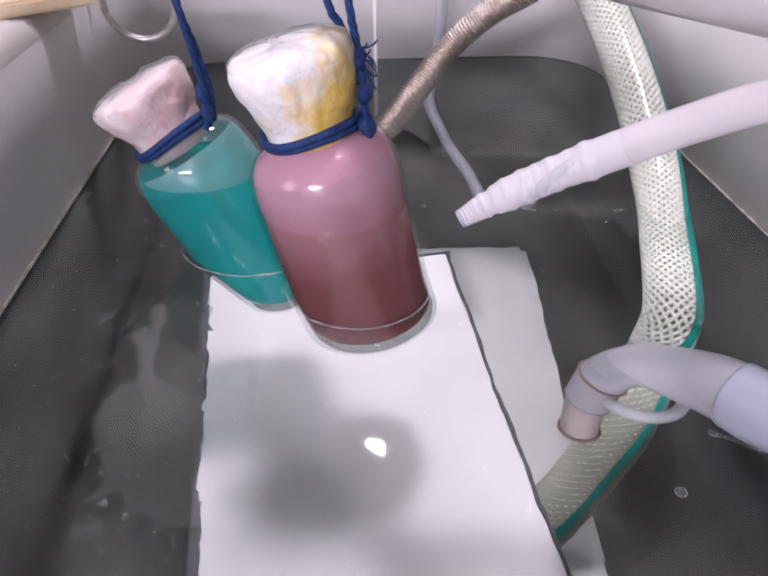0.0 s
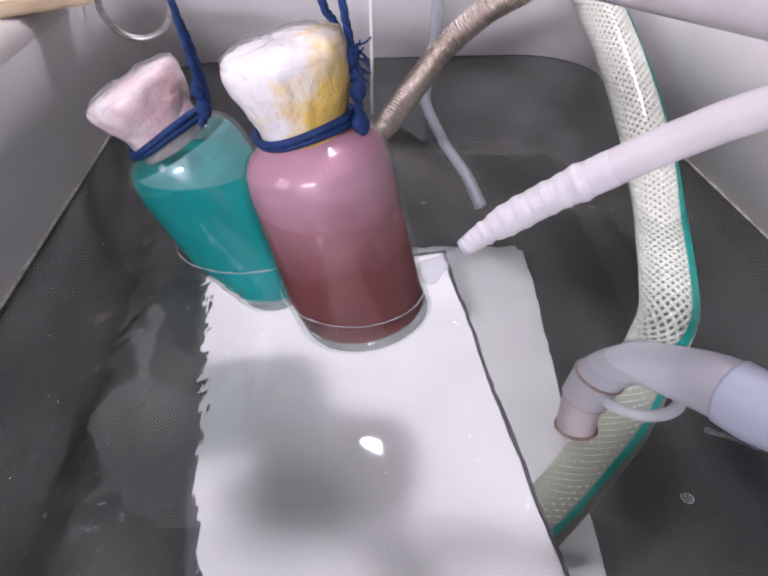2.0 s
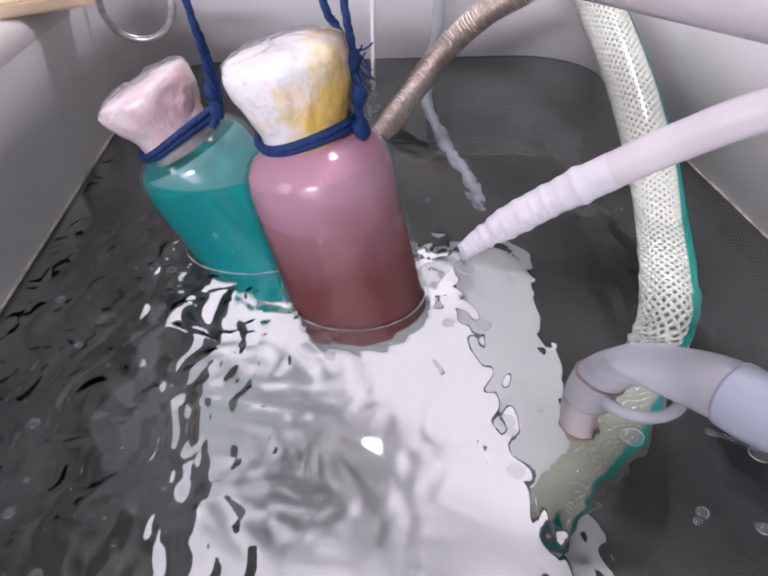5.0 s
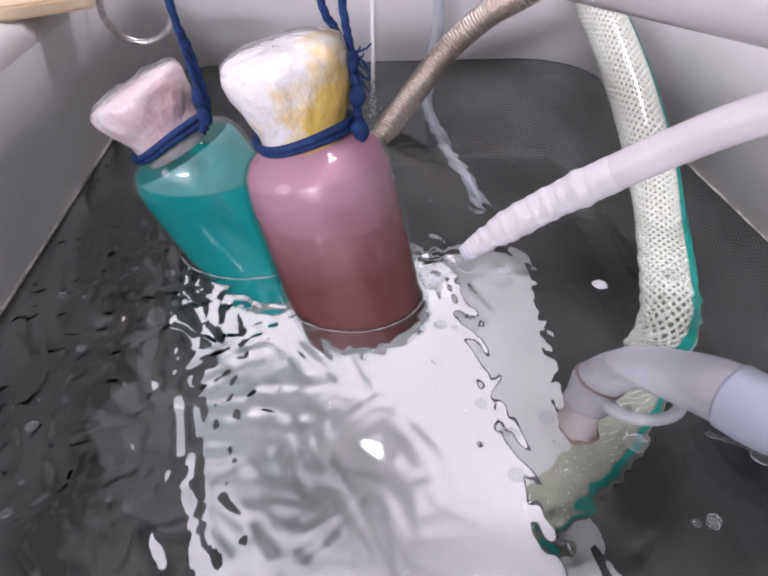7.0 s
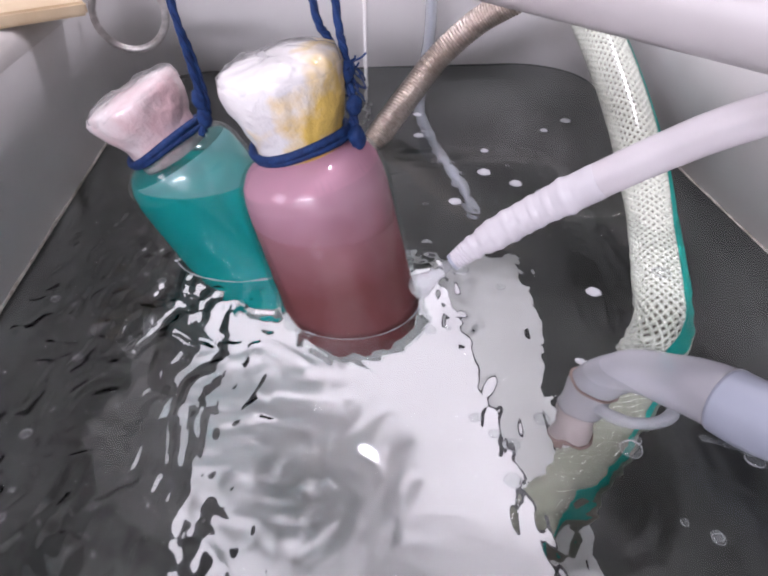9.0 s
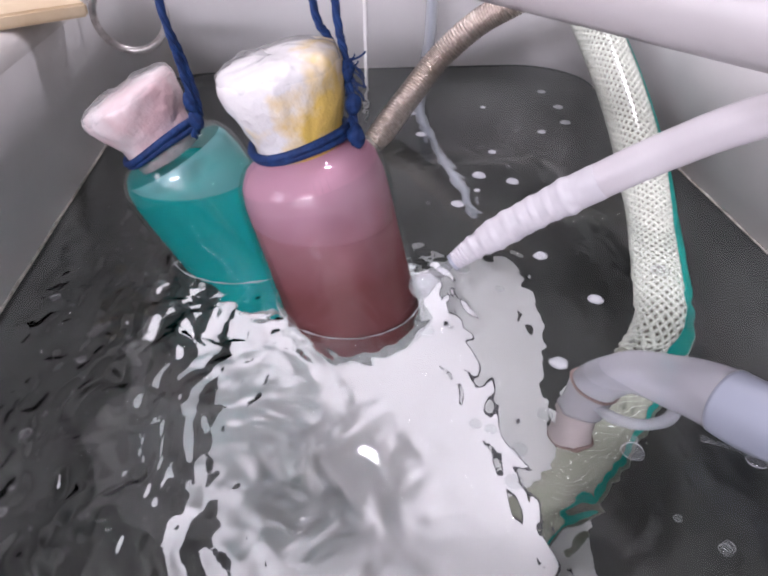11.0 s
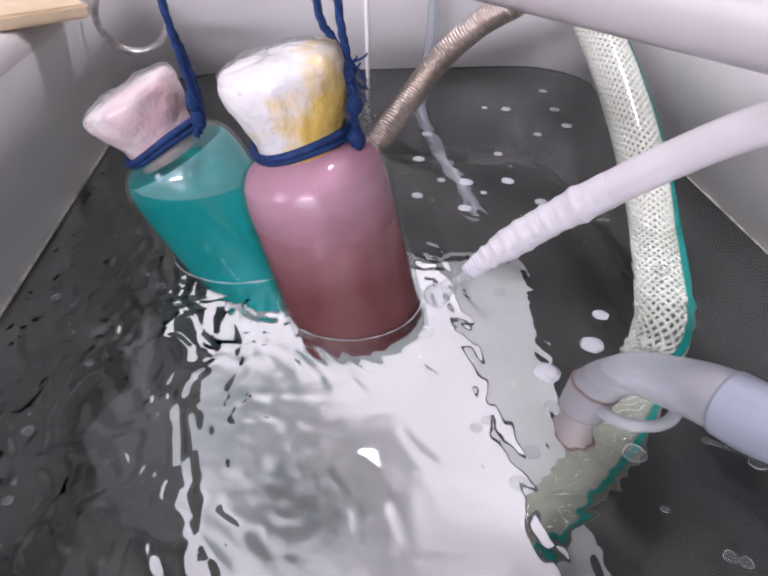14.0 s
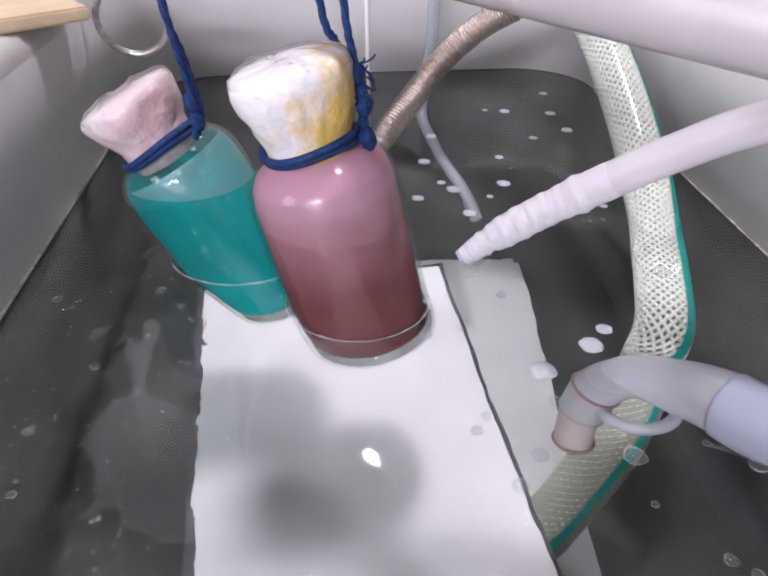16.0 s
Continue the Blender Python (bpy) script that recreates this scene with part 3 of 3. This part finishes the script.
def low_hose():
    root = thing("outlet_hose", pose(0, 0, 0), "thick milky silicone hose bending down into the water", "hose")
    pts = spline([(0.150, 0.060, 0.030), (0.1283, 0.085, 0.0195), (0.1083, 0.109, 0.0115), (0.101, 0.1223, 0.0088), (0.096, 0.1327, 0.0042), (0.0877, 0.1440, -0.0025), (0.0792, 0.1457, -0.011), (0.0748, 0.1443, -0.024)], 90)
    part("sleeve", sweep(pts, lambda u: 0.0093 - 0.0016 * min(1, max(0, u - 0.35) / 0.3), 32), M_MILK, root, "milky outer sleeve")
    part("inner_hose", sweep(pts[:36], lambda u: 0.0098 - 0.0003 * u, 28), M_MILKBLUE, root, "bluish inner hose in the sleeve")
    end = spline([(0.0752, 0.1445, -0.022), (0.0738, 0.1438, -0.029), (0.0728, 0.1417, -0.040)], 14)
    part("nozzle", sweep(end, lambda u: 0.0066 - 0.0006 * u, 24), M_NOZZLE, root, "pinkish grey nozzle under the hose")
    at = frames_along(pts)[78]
    rim = [at[0] + (at[2] * math.cos(a) + at[3] * math.sin(a)) * 0.0079 for a in [2 * math.pi * i / 40 for i in range(41)]]
    part("sleeve_rim", sweep(rim, 0.0006, 8, up=at[1], caps=False), M_STAIN, root, "brown-stained rim of the sleeve")
    lip = [end[-1] + (s * math.cos(a) + w * math.sin(a)) * 0.0061 for q, t, s, w in frames_along(end)[-1:] for a in [2 * math.pi * i / 32 for i in range(33)]]
    part("nozzle_lip", sweep(lip, 0.0008, 8, caps=False), M_STAIN, root, "dark lip of the nozzle")
    return root


def braided_hose():
    root = thing("braided_hose", pose(0, 0, 0), "clear reinforced hose with white braid and teal stripe", "hose")
    pts = spline([(0.1290, 0.400, 0.085), (0.1329, 0.3712, 0.0674), (0.1361, 0.3516, 0.0571), (0.1400, 0.3150, 0.0370), (0.1412, 0.281, 0.0170), (0.1391, 0.252, 0.0), (0.1284, 0.2127, -0.015), (0.1199, 0.1853, -0.028), (0.1142, 0.1779, -0.045), (0.1063, 0.1692, -0.065), (0.0961, 0.1606, -0.086), (0.0834, 0.1538, -0.108), (0.0676, 0.1473, -0.130)], 170)
    R = 0.0108
    part("hose_wall", sweep(pts[:113], R, 32, caps=False), M_HOSEWALL, root, "clear plastic hose wall")
    part("submerged_wall", sweep(pts[112:], R, 32, caps=False), M_HOSEMURK, root, "submerged hose wall, tinted olive and clouded for the murky water")
    part("hose_core", sweep(pts, R * 0.80, 24), M_HOSECORE, root, "greyish inner hose")
    fr = frames_along(pts)
    length = [0.0]
    for a, b in zip(pts, pts[1:]):
        length.append(length[-1] + (b - a).length)
    bm = bmesh.new()
    for d in (1, -1):
        for k in range(18):
            strand = [q + (s * math.cos(a) + w * math.sin(a)) * R * 0.93 for (q, t, s, w), a in zip(fr, [d * l / 0.0105 + k * 2 * math.pi / 18 for l in length])]
            sweep(strand, 0.00078, 5, bm)
    tagged(part("braid", bm, M_BRAID, root, "white crossed braid threads"), kind="stuff")
    part("stripe", sweep(pts[:113], R + 0.0003, 10, a0=math.pi - 0.92, a1=math.pi - 0.40), M_STRIPE, root, "teal stripe along the hose")
    part("stripe", sweep(pts[112:], R + 0.0003, 10, a0=math.pi - 0.74, a1=math.pi - 0.44), M_STRIPE, root, "teal stripe along the submerged hose")
    c = Vector((0.0895, 0.1405, -0.0165))
    t = Vector((0, 0.25, 0.97)).normalized()
    s = Vector((1, 0, 0))
    w = t.cross(s)
    loop = [c + (s * math.cos(a) + w * math.sin(a)) * 0.0119 for a in [2 * math.pi * i / 40 for i in range(41)]]
    part("clamp_ring", sweep(loop, 0.0021, 12, up=t, caps=False), M_MILK, root, "pale ring round the hose")
    return root


def steel_hose():
    root = thing("steel_hose", pose(0, 0, 0), "flexible braided steel hose reaching into the water", "hose")
    pts = spline([(0.118, 0.332, 0.080), (0.0954, 0.3399, 0.0647), (0.0787, 0.3469, 0.0533), (0.0606, 0.3512, 0.0356), (0.0448, 0.3433, 0.0194), (0.0282, 0.3288, 0.0042), (0.016, 0.317, -0.010), (0.002, 0.300, -0.032)], 1300)
    part("steel_braid", sweep(pts, lambda u: 0.0064 + 0.00042 * math.sin(u * 640), 20), M_BRAIDSTEEL, root)
    return root


def thin_tube():
    root = thing("thin_tube", pose(0, 0, 0), "thin clear plastic tube running down into the water", "tube")
    pts = spline([(0.066, 0.425, 0.070), (0.065, 0.4159, 0.0471), (0.0631, 0.4069, 0.030), (0.0579, 0.3959, 0.0074), (0.0545, 0.378, -0.012), (0.0592, 0.3493, -0.032), (0.0665, 0.3080, -0.039), (0.0705, 0.2840, -0.049)], 90)
    part("tube_wall", sweep(pts, 0.0036, 16), M_THIN, root)
    part("tube_core", sweep(pts, 0.0018, 10), M_MILKBLUE, root)
    return root


def white_pipe():
    root = thing("white_pipe", pose(0, 0, 0), "white enamelled pipe across the basin", "pipe")
    a, b = Vector((0.0520, 0.1432, 0.1085)), Vector((0.0757, 0.1130, 0.1073))
    d = (b - a)
    pts = [a - d * 3 + d * 7 * i / 24 for i in range(25)]
    pts = [q + Vector((0, 0, 0.0045)) for q in pts]
    part("pipe_tube", sweep(pts, 0.0085, 32), M_PIPE, root)
    return root


# ---- water ----
def sheet(x0, x1, y0, y1, step, height, z0):
    nx, ny = int((x1 - x0) / step) + 1, int((y1 - y0) / step) + 1
    verts = [(x0 + (x1 - x0) * i / nx, y0 + (y1 - y0) * j / ny) for j in range(ny + 1) for i in range(nx + 1)]
    verts = [(x, y, z0 + height(x, y)) for x, y in verts]
    faces = [(j * (nx + 1) + i, j * (nx + 1) + i + 1, (j + 1) * (nx + 1) + i + 1, (j + 1) * (nx + 1) + i) for j in range(ny) for i in range(nx)]
    me = bpy.data.meshes.new("water_sheet")
    me.from_pydata(verts, [], faces)
    for p in me.polygons:
        p.use_smooth = True
    return me


def swell(x, y):
    """Low, long swell, livelier towards the basin's left side."""
    side = 0.25 + 0.75 / (1 + math.exp((x + 0.052) / 0.008))
    q = Vector((x * 1.3 + y * 0.35, y - x * 0.35, 0))
    return side * (0.0008 * noise.noise(q * 38) + 0.00035 * noise.noise(q * 95 + Vector((7, 1, 0))))


def ripple(x, y):
    """Short crossing ripples, strongest over the plate's left half, weak at the basin's right side."""
    m = 0.12 + 0.88 * math.exp(-(max(0, x + 0.045) / 0.062) ** 2) * math.exp(-((y - 0.15) / 0.13) ** 2)
    q = Vector((x, y, 0))
    warp = Vector((noise.noise(q * 45), noise.noise(q * 45 + Vector((9, 3, 0))), 0)) * 0.010
    p = q + warp
    h = 0.0017 * noise.noise(Vector((p.x * 1.5, p.y * 0.8, 0.3)) * 70) + 0.0016 * noise.noise(Vector((p.x * 1.5, p.y * 0.9, 2.3)) * 160) + 0.0008 * noise.noise(Vector((p.x * 1.2, p.y, 5.1)) * 300)
    return m * h


def water():
    me = sheet(XL, XR, YF, YB, 0.0035, swell, 0.0)
    me.materials.append(M_WATER)
    top = new("water", me)
    tagged(top, "clear water filling the grey basin", "water", kind="structure")
    top.visible_shadow = False
    layers = []
    for z, flip in ((-0.0042, False), (-0.0048, True)):
        me = sheet(XL + 0.004, XR - 0.004, 0.045, 0.42, 0.0012, ripple, z)
        if flip:
            me.flip_normals()
        me.materials.append(M_LAYER if flip else M_SKIN)
        ob = new("water_layer", me)
        ob.visible_shadow = False
        tagged(ob, "rippling layer of clear water near the surface", "water", "water layers", "structure")
        layers.append(ob)
    return layers


def bubble(i, r, foam):
    root = thing("bubble", pose(0, 0, 0), "white foam bubble floating on the water" if foam else "clear air bubble floating on the water", "bubble", "bubbles on the water")
    prof = [(r * math.sin(a), r * (0.55 if not foam else 0.35) * math.cos(a)) for a in [math.pi * (0.02 + 0.56 * k / 9) for k in range(10)]]
    part("dome", revolve([(max(p[0], 0.00005), p[1]) for p in prof], 20, 0.25 if foam else 0.06), M_FOAMGLINT if foam else M_BUBBLE, root)
    # A one-sided white rim paints in the glint on the bubble's edge.
    loop = [Vector((r * math.cos(a), r * math.sin(a) * (1 + 0.1 * math.sin(3 * a)), 0.0001)) for a in [2 * math.pi * k / 24 for k in range(25)]]
    part("rim", sweep(loop, lambda u: r * (0.02 + (0.09 if foam else 0.045) * max(0, math.sin(u * 6.3 + i))), 6, caps=False), M_FOAMGLINT, root, "white rim of the bubble with its glint painted in")
    return root


room()
basin()
bench()
cabinet()
wood_board()
hanging_ring()
plates()
P_PLUG = plug_mat("cotton_with_yellow_stain", (0.78, 0.53, 0.12), PINK.to_3x3().inverted() @ Vector((18, -5, -10)), 1.12, (0.50, 0.78))
T_PLUG = plug_mat("cotton_with_pink_tinge", (0.66, 0.44, 0.45), TEAL.to_3x3().inverted() @ Vector((14, -8, -10)), 1.3, (0.35, 0.95))
pink = bottle(PINK, "glass bottle of rose liquid with cotton plug hung on blue cord", M_ROSE, M_FILM, 0.0535, P_PLUG, 3.1, 0.96, 0.87, 0.078,
              [[(0.0085, 0.186, 0.0575), (0.0082, 0.1905, 0.066), (0.0066, 0.197, 0.080), (0.0047, 0.200, 0.0918), (0.002, 0.205, 0.125)],
               [(0.0075, 0.190, 0.0590), (0.0080, 0.196, 0.070), (0.0025, 0.205, 0.083), (-0.0015, 0.205, 0.0918), (-0.006, 0.208, 0.125)]],
              [((0.0088, 0.1862, 0.0600), 0.0024), ((0.0085, 0.189, 0.0690), 0.0022), ((0.0070, 0.194, 0.0770), 0.0021)], 0.0011, 0.0742, 0.0)
teal = bottle(TEAL, "glass bottle of teal liquid with cotton plug hung on blue cord", M_TEAL, M_TEALFILM, 0.0605, T_PLUG, 8.4, 0.97, 0.58, 0.066,
              [[(-0.0435, 0.2150, 0.0490), (-0.0410, 0.2120, 0.0565), (-0.0432, 0.2110, 0.0750), (-0.0452, 0.210, 0.0905), (-0.048, 0.210, 0.125)],
               [(-0.0425, 0.2160, 0.0500), (-0.0400, 0.2130, 0.0600), (-0.0425, 0.2125, 0.0760), (-0.0458, 0.211, 0.0910), (-0.049, 0.212, 0.125)]],
              [((-0.0412, 0.2120, 0.0560), 0.0022), ((-0.0420, 0.2120, 0.0620), 0.0022)], 0.00105, 0.0726, 0.0)
tassel()
jet = jet_hose()
stream = water_stream()
low_hose()
braided_hose()
steel_hose()
thin_tube()
pipe = white_pipe()
layers = water()
# place on the water, radius, foam or clear, when it comes up, drift to the end
BUBBLES = [
    (0.083, 0.286, 0.0010, 0, 0, 0.004, 0.006), (0.0716, 0.1955, 0.0009, 0, 0, -0.006, 0.004), (0.0798, 0.0974, 0.0015, 0, 0, 0.01, -0.02),
    (0.0349, 0.2463, 0.0012, 0, 0, 0.01, 0.015), (0.0732, 0.284, 0.0032, 1, 8, -0.018, -0.012), (0.0911, 0.186, 0.0026, 1, 6.4, -0.004, -0.020),
    (0.1183, 0.187, 0.0034, 0, 6.0, 0.002, 0.010), (0.0749, 0.1167, 0.0030, 0, 3.2, 0.001, -0.004), (0.0798, 0.150, 0.0036, 1, 12.0, 0.000, 0.008),
    (0.0628, 0.1436, 0.0040, 1, 13.5, -0.002, 0.004), (0.0453, 0.194, 0.0030, 0, 3.4, 0.004, 0.010), (0.0433, 0.1234, 0.0022, 0, 5.0, 0.008, -0.008),
]
drop = random.Random(21)
# foam drifting at the back, clear bubbles beside the outlet hose and on the far side, a string of them under the hose
for count, (x0, x1), (y0, y1), (r0, r1), foam, (t0, t1) in (
        (20, (0.035, 0.135), (0.25, 0.41), (0.0013, 0.0030), 1, (6.2, 11.5)), (12, (0.075, 0.135), (0.085, 0.125), (0.0010, 0.0026), 0, (2.8, 7.5)),
        (14, (-0.098, -0.052), (0.085, 0.21), (0.0007, 0.0017), 0, (2.7, 6.0)), (8, (0.035, 0.07), (0.10, 0.21), (0.0010, 0.0026), 0, (2.7, 6.2))):
    for k in range(count):
        BUBBLES.append((drop.uniform(x0, x1), drop.uniform(y0, y1), drop.uniform(r0, r1), foam, drop.uniform(t0, t1), drop.uniform(-0.008, 0.008), drop.uniform(-0.012, 0.012)))
for k in range(8):
    BUBBLES.append((0.0965 + 0.0016 * k, 0.1152 - 0.0010 * k, drop.uniform(0.0006, 0.0013), 0, 0, 0.0004, 0.0002))
bubbles = [bubble(i, b[2], b[3]) for i, b in enumerate(BUBBLES)]


# ---- what moves ----
PINK_ROWS = [
    (0, 0.0, -0.0, 0.0),
    (0.5, 0.0, 0.1, 1.0),
    (1, 1.2, -0.4, 4.8),
    (1.5, -0.4, 0.3, -1.0),
    (2, -0.8, 0.7, -0.5),
    (2.5, -0.9, 0.6, -1.4),
    (3, 0.5, 0.6, 2.9),
    (3.5, -1.9, 0.4, -5.3),
    (4, -0.7, 0.1, -2.4),
    (6.5, -0.9, -0.5, -2.4),
    (7, -1.2, 0.2, -1.9),
    (7.5, -1.1, -1.0, -2.4),
    (8, 0.7, -0.0, 1.9),
    (8.5, -0.7, -0.2, -1.9),
    (9, -0.4, -0.6, 1.0),
    (11.5, -0.7, 0.2, 0.0),
    (12, -0.5, 0.1, -1.9),
    (12.5, -0.7, -0.0, -0.5),
    (13, -1.0, -0.0, -2.4),
    (13.5, 1.1, 0.4, 3.8),
    (14, -0.6, 0.3, -2.9),
    (14.5, -0.5, 0.7, 0.0),
    (15, -1.7, -0.1, -5.3),
    (15.5, -0.4, 0.5, -1.4),
    (16, 1.9, -0.2, 4.8),
]
TEAL_ROWS = [
    (0, 0.0, -0.0, 0.0),
    (0.5, -0.6, 0.5, -1.1),
    (1, 0.5, 0.3, 1.1),
    (1.5, -0.3, 1.2, -2.9),
    (2, -0.6, 0.9, 1.1),
    (2.5, -0.1, 1.1, -1.1),
    (3, -0.3, 1.0, 1.1),
    (3.5, 1.0, 0.9, -1.7),
    (4, 2.6, -0.0, 4.6),
    (6.5, 0.8, 0.7, -1.1),
    (7, 0.0, 0.5, -2.3),
    (7.5, 1.0, 0.1, 1.7),
    (8, 2.4, 0.5, 1.7),
    (8.5, 0.1, 0.9, 2.3),
    (9, 1.1, 1.2, 2.3),
    (11.5, -0.5, 1.9, -2.9),
    (12, 1.5, 1.5, 1.1),
    (12.5, -1.0, 1.9, 0.0),
    (13, 1.5, 1.5, 1.1),
    (13.5, -0.1, 2.2, 1.1),
    (14, -0.3, 2.2, -1.7),
    (14.5, 1.0, 1.9, 0.0),
    (15, -0.3, 2.4, 1.1),
    (15.5, 0.7, 2.4, -1.1),
    (16, -1.4, 2.1, 0.6),
]
JET_ROWS = [
    (0, -2.8, 9.6),
    (0.5, 0.2, -1.2),
    (1, -0.7, -0.4),
    (1.5, 0.0, -0.0),
    (2, 0.1, 0.1),
    (2.5, -0.5, -0.3),
    (3, -0.5, -0.5),
    (3.5, -0.4, -0.3),
    (4, 0.1, -0.4),
    (6.5, -0.0, -0.8),
    (7, 0.3, -0.7),
    (7.5, -0.7, -1.4),
    (8, -1.1, -1.2),
    (8.5, -0.8, -1.1),
    (9, -1.3, -1.5),
    (11.5, -1.3, -1.2),
    (12, -0.6, -1.4),
    (12.5, -0.8, -1.2),
    (13, 0.8, -3.4),
    (13.5, 1.2, -4.5),
    (14, 2.9, -4.7),
    (14.5, 1.2, -2.9),
    (15, 0.2, -0.6),
    (15.5, 1.1, 0.8),
    (16, 0.6, 1.3),
]


def motions():
    for ob, m, rows in ((pink, PINK, PINK_ROWS), (teal, TEAL, TEAL_ROWS)):
        keys = []
        for t, dx, dy, spin in rows:
            shift = (Vector((1, 0, 0)) * dx + Vector((0, 0, 1)) * dy) / 1000
            keys.append((t, Matrix.Translation(shift) @ m @ pose(0, 0, 0, 0, 0, spin)))
        walk(ob, keys)
    far = Vector((0.125, 0.122, 0.098))
    keys = [(t, Matrix.Translation(far + Vector(((dx + 0.8 * dy) / 1000, 0, 0))) @ pose(0, 0, 0, 0, math.degrees(dy / 85), 0) @ Matrix.Translation(-far)) for t, dx, dy in JET_ROWS]
    walk(jet, keys)
    walk(stream, [(0.0, pose(0.024, -0.008, 0.0305)), (0.3, pose(0.012, -0.004, 0.008))] + [(t, m) for t, m in keys if 0.4 < t < 14.2] + [(14.5, pose(0.010, -0.003, 0.008)), (16.0, pose(0.014, -0.004, 0.014))])
    walk(pipe, [(0.0, pose(0, 0, 0)), (3.5, pose(0, 0, -0.0006)), (7.0, pose(0, 0, -0.0008)), (9.0, pose(0, 0, -0.0032)), (12.5, pose(0, 0, -0.0028)), (16.0, pose(0, 0, -0.0034))])
    # bubbles rise from the outlet hose's mouth and drift over the water
    for ob, (x, y, r, foam, t0, dx, dy) in zip(bubbles, BUBBLES):
        if t0:
            rows = [(0.0, pose(0.0795, 0.1452, -0.0125)), (t0 - 0.6, pose(0.0795, 0.1452, -0.0125)), (t0 - 0.3, pose(0.0738 + (x - 0.0738) * 0.3, 0.140 + (y - 0.140) * 0.3, -0.02)), (t0, pose(x, y, 0)), (16.0, pose(x + dx, y + dy, 0, 0, 0, 60))]
        else:
            rows = [(0.0, pose(x, y, 0)), (16.0, pose(x + dx, y + dy, 0, 0, 0, 40))]
        walk(ob, rows)
    # the ripples: two layers of water that lie in step when it is calm and slide apart when it is stirred
    rnd = random.Random(5)
    a = 0.0
    calm = 0.00026
    top, low = [(0.0, pose(0, 0, 0))], [(0.0, pose(0, calm, 0))]
    t = 0.25
    while t < 16.0:
        stir = max(0.035 if 0.4 < t < 2.6 else 0, min(1, max(0, (t - 2.5) / 0.5))) * min(1, max(0, (15.2 - t) / 2.0))
        a += rnd.uniform(0.6, 1.3)
        d = 0.0021 * stir * rnd.uniform(0.8, 1.3)
        top.append((t, pose(d * math.cos(a), d * math.sin(a), 0)))
        low.append((t, pose(-d * math.cos(a), calm - d * math.sin(a), 0)))
        t += 0.25
    top.append((16.0, pose(0, 0, 0)))
    low.append((16.0, pose(0, calm, 0)))
    walk(layers[0], top)
    walk(layers[1], low)


motions()
